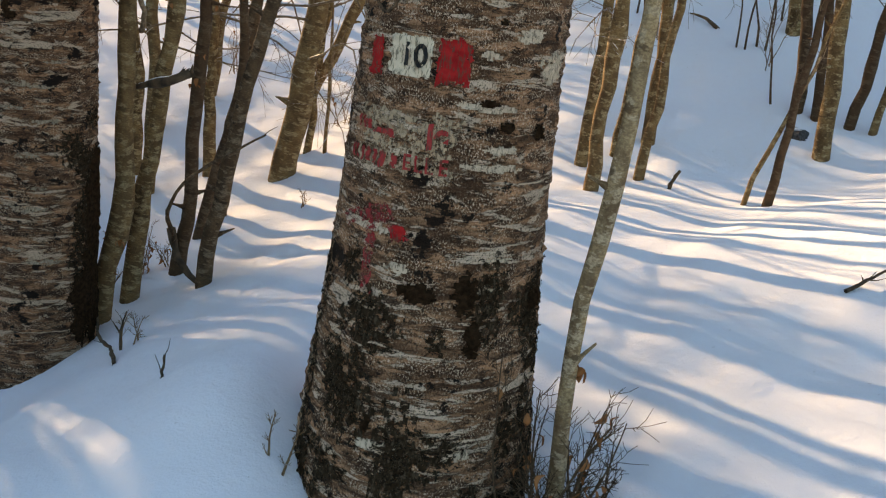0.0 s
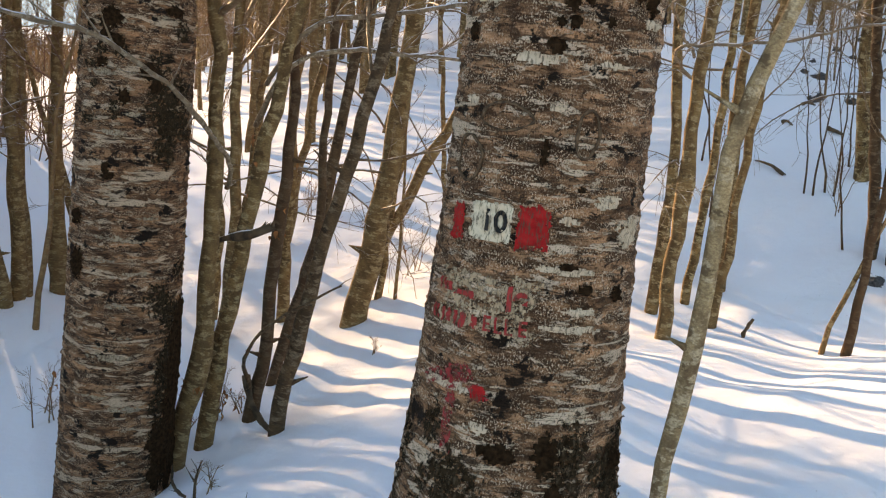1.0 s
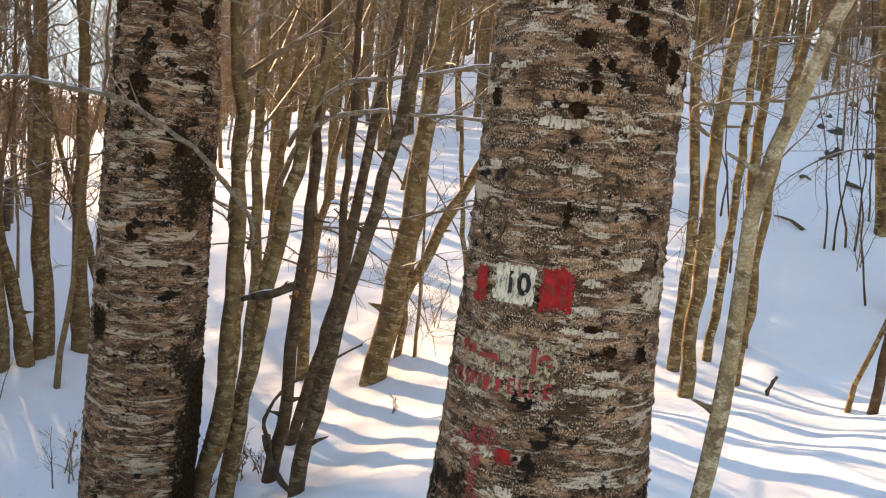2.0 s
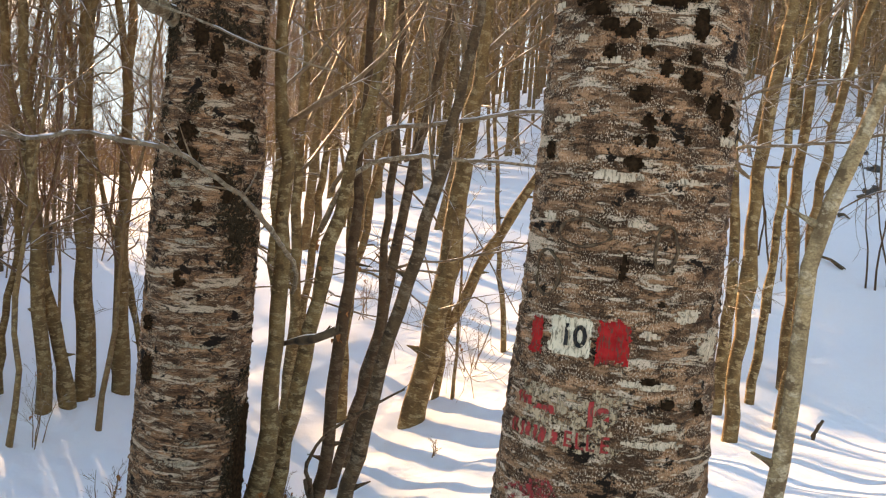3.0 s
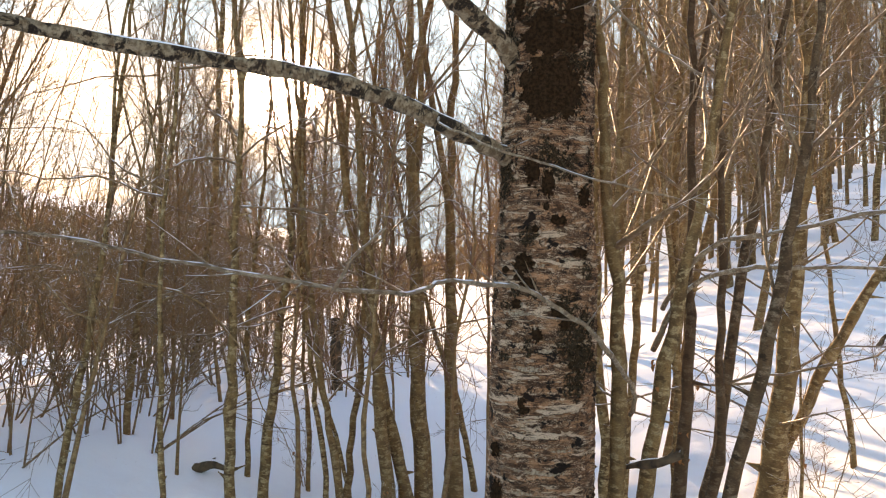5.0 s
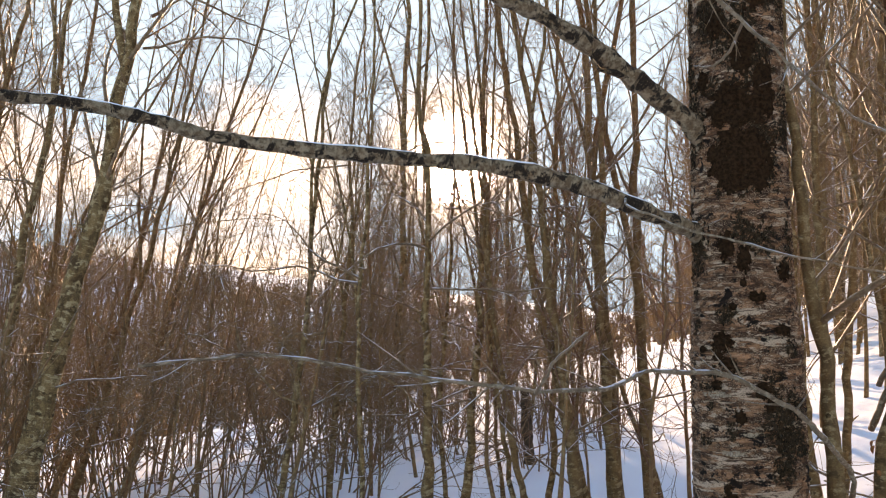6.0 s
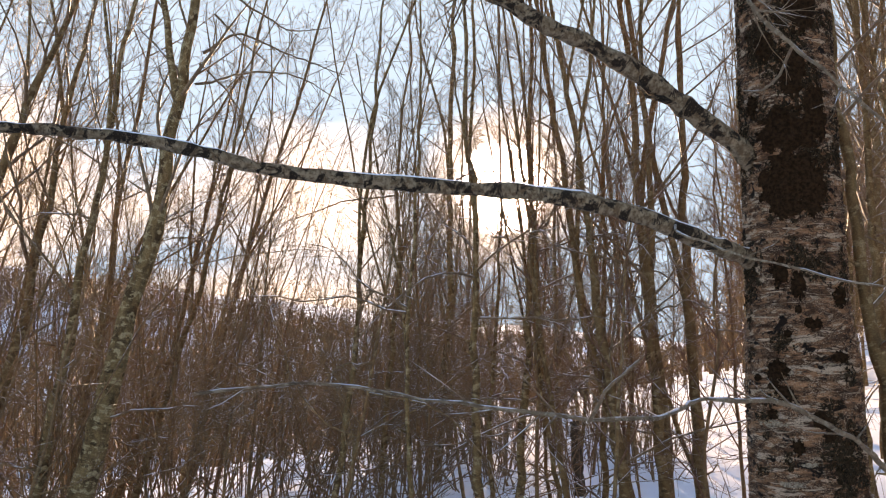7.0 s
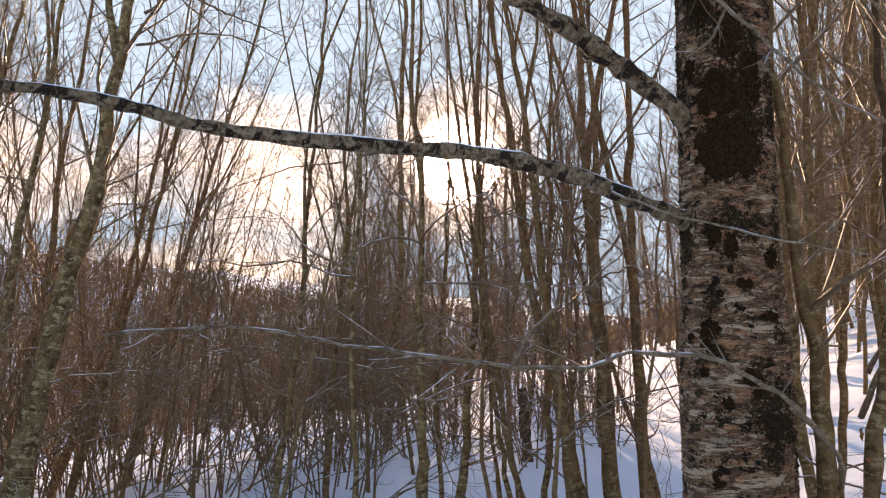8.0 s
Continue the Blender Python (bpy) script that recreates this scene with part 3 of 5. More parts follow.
O2 = (*SECOND_XY, 0.0)
limb(second_tree, O2, [(-1.72, 3.88, 1.78), (-1.80, 3.72, 1.86), (-1.90, 3.48, 1.93), (-2.09, 3.28, 2.05), (-2.31, 3.1, 2.11), (-2.67, 2.79, 2.165), (-2.98, 2.44, 2.20), (-3.2, 2.12, 2.23), (-3.33, 1.86, 2.28), (-3.4, 1.64, 2.29), (-3.48, 1.28, 2.24), (-3.54, 0.86, 2.25)],
     0.042, 0.017, BARK_BOUGH, 5, "bough", "long pale bough with dark patches, snow along its top", 0, 0.5, 1, 12, True, 0.003)
limb(second_tree, O2, [(-1.70, 3.86, 2.18), (-1.80, 3.65, 2.35), (-1.97, 3.40, 2.53), (-2.17, 3.13, 2.69), (-2.29, 2.93, 2.75), (-2.39, 2.75, 2.87), (-2.8, 2.2, 3.3)],
     0.050, 0.022, BARK_BOUGH, 6, "bough", "rising pale bough", 8, 0.6, 1, 10, False, 0.004)
limb(second_tree, O2, [(-1.95, 3.40, 1.97), (-1.86, 3.22, 1.92), (-1.61, 3.17, 1.80), (-1.42, 3.18, 1.74), (-1.23, 3.19, 1.68), (-0.9, 3.2, 1.60)], 0.006, 0.003, BARK_FROST, 62, "branch", "thin frosted branch crossing the trunk", 5, 0.25, 0, 6, False, 0.003, 0.0014)
limb(second_tree, O2, [(-1.58, 3.74, 2.98), (-1.50, 3.10, 2.74), (-1.36, 3.15, 2.55), (-1.20, 3.09, 2.36), (-1.03, 3.03, 2.16), (-0.8, 3.0, 2.0)], 0.012, 0.004, BARK_FROST, 61, "branch", "thin frosted branch", 8, 0.3, 1, 6, False, 0.005, 0.0014)
limb(second_tree, O2, [(-1.36, 3.15, 2.55), (-1.42, 3.13, 2.41), (-1.49, 3.11, 2.37), (-1.53, 3.1, 2.40)], 0.006, 0.003, BARK_FROST, 63, "branch", "frosted side shoot", 3, 0.15, 0, 5, False, 0.003, 0.0014)
for k, (z, az, ln) in enumerate(((3.6, 0.4, 3.0), (4.4, 2.2, 3.4), (5.2, 4.0, 3.2), (6.0, 5.4, 3.0), (7.0, 1.2, 2.6), (8.0, 3.2, 2.4))):
    for tree, org, xy in ((second_tree, O2, SECOND_XY), (main_tree, (*MAIN_XY, 0.0), MAIN_XY)):
        a = az + (1.1 if tree is main_tree else 0.0)
        p0 = np.array((xy[0], xy[1], z))
        far = p0 + np.array((math.cos(a), math.sin(a), 0.75)) * ln
        limb(tree, org, [p0, 0.5 * (p0 + far) + np.array((0, 0, 0.25)), far], 0.06, 0.012, BARK_TWIG, 70 + k, "bough", "", 14, 0.9, 1, 6, False, 0.02, 0.003)


# ---- the slender stems round them ----
STEM_NO = [0]
STEM_LABELS = ("slender bare young beech stem rising from the snow", "thin leaning bare trunk with olive-brown bark", "slim grey-brown bare tree standing in deep snow")


def stem(x, y, radius, lx, ly, bow, height, clear=None, bark=None, branches=None, label="", reach=0.2, low=None):
    STEM_NO[0] += 1
    k = STEM_NO[0]
    small = height < 3
    trunk, crown = grow(100 + k, height, radius, (lx, ly), bow, clear if clear is not None else (0.5 if small else 1.7 + 0.25 * (k % 4)),
                        branches or (7 if small else 20), 3, 1, 12, 0.011 if not small else 0.012, reach if not small else 0.3, 0.0019,
                        low if low is not None else (0 if small or (x > -1.6 and y < 5.0) else 3), 4, 6, 0.14, 0 if small else 1 + (k % 3 == 0), 3.4 if x < -0.9 and y < 7 and not small else 0.0, 0 if small else 5)
    return tree_thing("young_tree", trunk, crown, bark or BARK_STEM, BARK_TWIG, x, y, label or STEM_LABELS[k % 3], "tree", "young trees")


tree_a = stem(-1.43, 4.11, 0.046, 0.156, 0.053, -0.063, 9)
tree_b = stem(-1.36, 4.26, 0.044, 0.103, 0.032, 0.008, 9)
tree_c = stem(-1.20, 4.54, 0.035, 0.166, 0.042, -0.047, 8, None, BARK_DARK)
stem(-0.97, 4.19, 0.036, 0.125, 0.028, 0.005, 9, None, BARK_DARK)
stem(-1.20, 4.93, 0.030, 0.233, 0.054, -0.067, 9, None, BARK_DARK)
stem(-0.91, 6.01, 0.078, 0.151, 0.022, -0.025, 11.0)
stem(-0.94, 6.48, 0.041, 0.320, 0.043, 0.053, 7.7)
stem(-0.84, 6.48, 0.024, 0.066, 0.008, 0.000, 8.8)
stem(-0.66, 6.35, 0.014, -0.018, -0.002, -0.000, 1.8, 0.3)
tree_J = stem(0.96, 4.92, 0.042, -0.042, 0.008, -0.025, 10)
tree_K0 = stem(1.00, 5.55, 0.037, 0.026, -0.005, -0.014, 10)
tree_birch = stem(0.45, 1.96, 0.0235, 0.005, -0.001, 0.057, 5.5, 2.2, BARK_BIRCH, 6, "slim pale-barked tree leaning beside the old beech", 0.12, 0)
stem(1.30, 5.34, 0.032, 0.019, -0.005, 0.027, 9)
stem(1.26, 5.79, 0.029, 0.060, -0.013, -0.012, 9)
stem(1.79, 4.94, 0.015, 0.253, -0.095, 0.000, 2.2)
stem(1.92, 4.86, 0.023, 0.068, -0.027, -0.043, 7, None, BARK_DARK)
stem(2.65, 5.93, 0.050, -0.060, 0.040, -0.000, 10)
stem(2.71, 6.68, 0.040, -0.120, 0.050, -0.000, 9, None, BARK_DARK)
stem(2.83, 6.55, 0.030, -0.150, 0.060, -0.000, 9, None, BARK_DARK)
stem(2.98, 6.39, 0.036, 0.080, 0.010, 0.000, 8, None, BARK_DARK)
stem(3.10, 6.30, 0.026, 0.040, 0.010, 0.000, 8)
stem(3.08, 8.02, 0.058, -0.123, 0.048, -0.000, 10)
stem(-3.46, 5.94, 0.049, -0.094, -0.051, 0.009, 8.3)
stem(-3.36, 6.13, 0.050, -0.234, -0.119, -0.015, 8.3)
stem(-3.40, 6.45, 0.072, 0.020, 0.010, -0.025, 10.2)
stem(-3.40, 6.28, 0.048, -0.017, -0.009, -0.000, 9.2)
stem(-3.24, 6.69, 0.062, -0.061, -0.027, -0.010, 10.2)
stem(-3.28, 7.18, 0.027, -0.292, -0.124, -0.000, 6.5)
stem(-4.38, 5.63, 0.037, 0.060, 0.044, 0.000, 8.3)
stem(-4.34, 6.17, 0.018, -0.028, -0.019, -0.000, 6.5)
stem(-4.01, 5.96, 0.022, -0.137, -0.086, -0.000, 7.4)
stem(-3.76, 5.78, 0.027, -0.132, -0.079, -0.000, 7.4)
stem(-3.94, 6.16, 0.028, 0.025, 0.015, 0.000, 8.3)
stem(-3.94, 6.18, 0.016, -0.187, -0.111, -0.000, 6.5)
stem(-1.95, 6.27, 0.045, -0.043, -0.012, -0.000, 8)
stem(-1.76, 5.91, 0.046, 0.035, 0.009, -0.016, 8)
stem(-1.42, 6.29, 0.040, 0.002, 0.000, 0.000, 7.2)
stem(-1.15, 5.43, 0.041, 0.150, 0.026, -0.003, 7.2, None, BARK_DARK)
stem(-0.33, 7.14, 0.022, -0.161, -0.003, -0.000, 4.8)
stem(-2.31, 15.10, 0.104, -0.013, -0.002, -0.000, 10.4)
stem(-2.10, 16.38, 0.092, -0.010, -0.001, -0.000, 10.4)
stem(-4.10, 4.88, 0.037, 0.001, 0.001, -0.008, 6.8)
stem(-4.74, 5.90, 0.021, 0.019, 0.014, 0.000, 5.4)
stem(-5.05, 4.29, 0.027, 0.081, 0.087, 0.000, 6.1)
stem(-5.78, 5.69, 0.029, 0.059, 0.056, 0.000, 6.1)
stem(-4.24, 4.38, 0.019, 0.007, 0.006, 0.000, 5.4)
stem(-2.03, 7.17, 0.037, 0.070, 0.017, 0.000, 10)
stem(-1.81, 7.73, 0.039, 0.162, 0.033, -0.005, 10)
stem(-2.47, 11.67, 0.066, -0.052, -0.010, -0.000, 12)
tree_R1 = stem(-6.02, 2.90, 0.092, 0.104, 0.181, 0.005, 7.6)
stem(-7.68, 1.71, 0.065, 0.206, 0.448, 0.000, 8.5)
stem(-7.66, 2.96, 0.054, 0.101, 0.213, -0.005, 8.5)
stem(-6.58, 2.90, 0.043, 0.087, 0.165, 0.005, 7.6)
stem(-7.93, 4.59, 0.039, 0.164, 0.241, -0.003, 6.8)
stem(-8.86, 4.98, 0.040, 0.180, 0.290, -0.009, 7.6)
stem(-7.93, 9.08, 0.052, 0.050, 0.041, 0.000, 11)
stem(1.53, 6.12, 0.043, -0.054, 0.014, -0.031, 10)
stem(-3.18, 11.46, 0.066, 0.026, 0.006, 0.000, 12)


# ---- the wood beyond: a few kinds of tree, repeated ----
wood_rng = np.random.default_rng(77)


def kinds(count, seed, **how):
    made = []
    for k in range(count):
        rng = np.random.default_rng(seed + k)
        h = how.get("height", 11.0) * rng.uniform(0.8, 1.2)
        trunk, crown = grow(seed + k, h, how.get("radius", 0.06) * rng.uniform(0.75, 1.35), tuple(rng.normal(0, 0.05, 2)), rng.normal(0, 0.006), how.get("clear", 1.6),
                            how.get("branches", 24), how.get("fullness", 3), how.get("depth", 1), how.get("sides", 8), 0.03, how.get("reach", 0.22), how.get("fine", 0.003), how.get("low", 0), 3, how.get("b_pts", 5), 0.6, how.get("forks", 0))
        made.append((trunk.mesh("trunk", how["bark"]), crown.mesh("crown", how["twig"])))
    return made


MID = kinds(9, 500, bark=BARK_STEM, twig=BARK_TWIG, height=10.5, radius=0.058, branches=18, fullness=2, low=2, forks=1)
TWIGGY = kinds(5, 560, bark=BARK_STEM, twig=BARK_TWIG, height=9.5, radius=0.046, branches=26, fullness=4, reach=0.30, fine=0.0028, forks=2, depth=2)
SAPLING = kinds(6, 580, bark=BARK_SHRUB, twig=BARK_SHRUB, height=4.6, radius=0.022, clear=0.8, branches=20, fullness=3, reach=0.30, fine=0.0022, low=3)
FAR = kinds(7, 600, bark=BARK_FAR, twig=BARK_FAR, height=11.5, radius=0.075, branches=22, fullness=3, sides=6, fine=0.005, depth=1, b_pts=5, reach=0.30, forks=1)


def plant(pair, x, y, scale, label, name="woodland_tree", group="woodland trees"):
    ob = new(name)
    away = math.degrees(math.atan2(-x, y))
    lean = wood_rng.normal(12.0, 6.0) if away > 44 and y > 0 else wood_rng.normal(0, 3.0)      # trees on the gully side lean out over it
    tip = Matrix.Rotation(radians(lean), 4, Vector((-math.sin(radians(away)), math.cos(radians(away)), 0)))
    ob.matrix_world = pose(x, y, snow_z(x, y) - 0.06 - 0.012 * math.hypot(x, y)) @ tip @ pose(0, 0, 0, 0, 0, wood_rng.uniform(0, 360)) @ Matrix.Scale(scale, 4)
    part("trunk", pair[0], ob)
    part("crown", pair[1], ob)
    return tagged(ob, label, "tree", group)


def spread(n, az, dist, power=0.7, tall=True):
    """n places between two azimuths and two distances, none too close to another."""
    got, tries = [], 0
    while len(got) < n and tries < n * 30:
        tries += 1
        thin = wood_rng.uniform(0, 1)
        a = radians(wood_rng.uniform(*az))
        d = dist[0] + (dist[1] - dist[0]) * wood_rng.uniform(0, 1) ** power
        x, y = -math.sin(a) * d, math.cos(a) * d
        beam = abs((x - 2.8) * math.cos(SUN_AZ) + (y - 4.2) * math.sin(SUN_AZ))   # the wood is open along the sun's way
        if tall and beam < 2.4 and thin > 0.22:
            continue
        if abs((x + 2.3) * math.cos(SUN_AZ) + (y - 4.4) * math.sin(SUN_AZ)) < 0.8 and d < 25 and thin > 0.2:
            continue
        seen = math.degrees(math.atan2(-x - 0.3, y + 0.2))
        if tall and 44.0 < seen < 51.0 and thin > 0.12:          # a gap in the wood, down the gully
            continue
        if tall and abs(seen - 35.3) < 1.0 and d < 40:
            continue
        if all((x - u) ** 2 + (y - v) ** 2 > 0.35 for u, v in got):
            got.append((x, y))
    return got


MID_LABEL = "bare grey-brown young beech in snowy woodland"
FAR_LABEL = "distant bare tree on the snowy slope"
for k, (x, y) in enumerate(spread(46, (-36, 22), (9.5, 24.0))):
    plant(MID[k % 9], x, y, wood_rng.uniform(0.8, 1.25), MID_LABEL)
for k, (x, y) in enumerate(spread(36, (-36, -14), (10.0, 26.0)) + spread(28, (-14, 16), (13.0, 28.0))):
    plant(MID[k % 9], x, y, wood_rng.uniform(0.7, 1.15), MID_LABEL)
for k, (x, y) in enumerate(spread(6, (22, 44), (8.5, 24.0)) + spread(7, (44, 86), (8.5, 24.0))):
    plant(MID[k % 9], x, y, wood_rng.uniform(0.55, 0.9), MID_LABEL)
for k, (x, y) in enumerate(spread(15, (22, 46), (10.0, 24.0)) + spread(10, (52, 84), (8.0, 15.0)) + spread(10, (37, 62), (14.0, 30.0), 0.7, False) + spread(10, (12, 20), (10.0, 24.0), 0.7, False) + spread(16, (-34, -9), (13.0, 26.0), 0.7, False) + spread(9, (40, 78), (15.0, 34.0), 0.7, False)):
    plant(TWIGGY[k % 5], x, y, wood_rng.uniform(0.55, 0.85), "bare tree with a dense crown of fine twigs")
for k, (x, y) in enumerate(spread(14, (27, 47), (8.0, 15.0)) + spread(16, (31, 39), (10.0, 22.0), 0.7, False) + spread(32, (42, 76), (6.0, 11.0), 0.7, False) + spread(22, (36, 80), (9.0, 20.0), 0.7, False) + spread(24, (-30, -17), (9.8, 14.5), 0.8, False)):
    plant(SAPLING[k % 6], x, y, wood_rng.uniform(0.6, 1.0), "brown twiggy bare sapling in snowy undergrowth", "sapling", "saplings")
for k, (x, y) in enumerate(spread(150, (-38, 24), (19.0, 55.0))):
    plant(FAR[k % 7], x, y, wood_rng.uniform(0.9, 1.4), FAR_LABEL, "distant_tree", "distant trees")
for k, (x, y) in enumerate(spread(30, (24, 45), (18.0, 60.0)) + spread(14, (45, 86), (18.0, 50.0))):
    plant(FAR[k % 7], x, y, wood_rng.uniform(0.5, 0.85), FAR_LABEL, "distant_tree", "distant trees")
for k, (x, y) in enumerate(spread(20, (86, 320), (7.0, 30.0))):
    plant(FAR[k % 7], x, y, wood_rng.uniform(0.8, 1.2), FAR_LABEL, "distant_tree", "distant trees")


def undergrowth():
    """Leafless brush of thin arching shoots, too tangled to count."""
    rng = np.random.default_rng(800)
    t = Tubes()
    for x, y in spread(66, (44, 86), (7.0, 13.0), 0.9, False) + spread(34, (27, 45), (10.0, 16.0), 0.8, False) + spread(36, (43, 86), (14.0, 30.0), 0.7, False):
        z, size = snow_z(x, y) - 0.05, rng.uniform(0.4, 1.6)
        if y > -1.2 * x:                                        # lower brush towards the sun
            size *= 0.75
        for k in range(8):
            az = rng.uniform(0, 6.28)
            out = rng.uniform(0.05, 0.35) if k % 3 else rng.uniform(0.5, 1.6)
            q = bend((x + 0.15 * math.cos(az), y + 0.15 * math.sin(az), z), (out * math.cos(az), out * math.sin(az), 1.0), 2.6 * size * rng.uniform(0.6, 1.15), 6, rng, 0.09, 0.2 if k % 3 else -0.3)
            rr = np.linspace(0.010, 0.003, 6)
            t.add(q, rr, 3)
            twigs(t, q, rr, rng, 8, 0.8 * size, 0, 3, 0.0028)
    ob = new("undergrowth", t.mesh("undergrowth", BARK_SHRUB))
    return tagged(ob, "leafless brown undergrowth of arching thin shoots in snow", "undergrowth", kind="stuff")


undergrowth()


for k, (x, y) in enumerate(spread(26, (29, 41), (17.0, 45.0), 0.7, False)):
    plant(FAR[k % 7], x, y, wood_rng.uniform(0.28, 0.40), "low bare tree on the far slope", "distant_tree", "distant trees")


def far_woods():
    """The bare woods on the far slopes, too many and too small to count."""
    rng = np.random.default_rng(31)
    t = Tubes()
    for az0, az1, d0, d1, n, hh in ((20, 90, 45, 230, 5200, 4.2), (-42, 22, 34, 200, 2300, 11.0), (38, 90, 26, 75, 900, 2.4)):
        for _ in range(n):
            a, d = radians(rng.uniform(az0, az1)), d0 + (d1 - d0) * rng.uniform(0, 1) ** 0.8
            low = 0.55 if abs(math.degrees(a) - 33) < 9 else 1.0     # lower growth in the gap
            x, y = -math.sin(a) * d, math.cos(a) * d
            z, h = snow_z(x, y) - 0.2, hh * low * rng.uniform(0.6, 1.2)
            top = np.array((x + rng.normal(0, 0.4), y + rng.normal(0, 0.4), z + h))
            base = np.array((x, y, z))
            r = 0.055 + d * 0.0006
            t.add([base, top], [r, r * 0.3], 3, False)
            for _ in range(7):
                s = rng.uniform(0.25, 0.95)
                p = base + (top - base) * s
                w = rng.normal(0, 1, 3) * (1, 1, 0.2) + (0, 0, 0.9)
                t.add([p, p + w / np.linalg.norm(w) * h * rng.uniform(0.15, 0.32)], [r * 0.5, r * 0.25], 3, False)
    ob = new("far_woods", t.mesh("far_woods", BARK_FAR))
    return tagged(ob, "bare brown woods covering the far hillsides", "woods", kind="stuff")


far_woods()


# ---- on the old bark: moss, pale plates, scars, the painted trail mark ----
MAIN = (main_tree, main_surface, 0.24)
SECOND = (second_tree, second_surface, 0.23)
MOSS = plain("moss", (0.016, 0.008, 0.004), (0.048, 0.025, 0.013), 70, 0.95, 1.0)
MOSS.node_tree.nodes["Principled BSDF"].inputs["Specular IOR Level"].default_value = 0.02
LICHEN = paint("pale_plate", (0.56, 0.41, 0.28), (0.68, 0.52, 0.37), 0.60)
LICHEN_BROWN = paint("brown_plate", (0.30, 0.22, 0.15), (0.42, 0.32, 0.22), 0.50)
PALE_SMEAR = paint("pale_smear", (0.42, 0.28, 0.17), (0.54, 0.38, 0.24), 0.47)
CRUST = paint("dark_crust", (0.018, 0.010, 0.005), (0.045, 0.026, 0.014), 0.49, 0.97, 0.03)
SCAR = plain("scar", (0.045, 0.025, 0.014), (0.20, 0.12, 0.07), 60, 0.95, 0.8)
PATCH_NO = [0]


def patch(name, tree, theta, z, w, h, rise, cell, material, label="", ragged=0.3, square=False, freq=9.0, tilt=0.0):
    """A thin piece that follows the bark, with an uneven outline; rise gives its thickness from the middle (0) to the edge (1)."""
    PATCH_NO[0] += 1
    k = PATCH_NO[0]
    ob, surface, r = tree
    nu, nv = max(6, min(46, int(1.4 * w / cell))), max(6, min(46, int(1.4 * h / cell)))
    verts, uvs, inside, index = [], [], [], {}
    for j in range(nv + 1):
        for i in range(nu + 1):
            a, b = (2.0 * i / nu - 1) * 1.4, (2.0 * j / nv - 1) * 1.4
            rag = ragged * noise.fractal((a * freq / 6 + k * 3.7, b * freq / 6, k), 0.7, 2.0, 4)
            d = (max(abs(a), abs(b)) if square else math.hypot(a, b)) + rag
            du, dv = a * w / 2, b * h / 2
            th = radians(theta) + (du * math.cos(tilt) - dv * math.sin(tilt)) / r
            zz = z + dv * math.cos(tilt) + du * math.sin(tilt)
            verts.append(surface(th, zz, rise(min(d, 1.15), a, b, k)))
            uvs.append((th * r + k, zz))
            inside.append(d < 1.0)
    faces = []
    for j in range(nv):
        for i in range(nu):
            q = (j * (nu + 1) + i, j * (nu + 1) + i + 1, (j + 1) * (nu + 1) + i + 1, (j + 1) * (nu + 1) + i)
            if sum(inside[v] for v in q) >= 3:
                faces.append(q)
    if not faces:
        return None
    used = sorted({v for f in faces for v in f})
    index = {v: n for n, v in enumerate(used)}
    me = mesh_of(name, [verts[v] for v in used], [tuple(index[v] for v in f) for f in faces], material, True, [uvs[v] for v in used])
    return part(name, me, ob, label)


def moss(tree, theta, z, w, h):
    def rise(d, a, b, k):
        return 0.011 * max(0.0, 1 - d * d) ** 0.5 * (0.7 + 0.7 * noise.noise((a * 4 + k, b * 4, k))) + 0.002
    return patch("moss", tree, theta, z, w * 0.9, h * 0.95, rise, 0.0045, MOSS, "dark brown-black moss cushion", 0.6 if w < 0.12 else 0.4, False, 20.0 if w < 0.12 else 13.0)


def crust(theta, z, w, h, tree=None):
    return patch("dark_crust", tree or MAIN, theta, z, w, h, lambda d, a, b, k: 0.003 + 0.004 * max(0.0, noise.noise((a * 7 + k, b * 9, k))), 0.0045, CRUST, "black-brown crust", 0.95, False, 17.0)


def lichen(tree, theta, z, w, h):
    return patch("pale_plate", tree, theta, z, w, h * 0.8, lambda d, a, b, k: 0.0022, 0.004, LICHEN if tree is MAIN else LICHEN_BROWN, "pale grey bark plate", 0.5, False, 14.0)


def scar(tree, theta, z, w, h):
    """A lens-shaped ridge where a bud or cut has healed over."""
    ob, surface, r = tree
    t = Tubes()
    pts = []
    for i in range(25):
        a = 2 * math.pi * i / 24
        pts.append(surface(radians(theta) + 0.5 * w * math.cos(a) / r * (1 + 0.10 * math.sin(3 * a + z * 7)), z + 0.5 * h * math.sin(a) * (1 + 0.08 * math.cos(2 * a + theta)), 0.0022))
    t.add(np.array([tuple(p) for p in pts]), [max(0.0012, 0.0034 + 0.0030 * noise.noise((i * 0.9, theta, z * 9))) for i in range(25)], 6, False)
    return part("healed_scar", t.mesh("healed_scar", SCAR), ob, "dark lens-shaped healed scar")


moss(MAIN, -46, 1.71, 0.070, 0.073)
moss(MAIN, -35, 1.69, 0.052, 0.046)
moss(MAIN, -34, 1.66, 0.081, 0.033)
moss(MAIN, -36, 1.75, 0.046, 0.040)
moss(MAIN, 5, 1.69, 0.090, 0.052)
moss(MAIN, 5, 1.71, 0.033, 0.039)
moss(MAIN, 12, 1.73, 0.021, 0.052)
moss(MAIN, 24, 1.64, 0.045, 0.085)
moss(MAIN, 22, 1.57, 0.037, 0.039)
moss(MAIN, -24, 1.57, 0.041, 0.039)
moss(MAIN, -5, 1.48, 0.055, 0.042)
moss(MAIN, 1, 1.42, 0.046, 0.036)
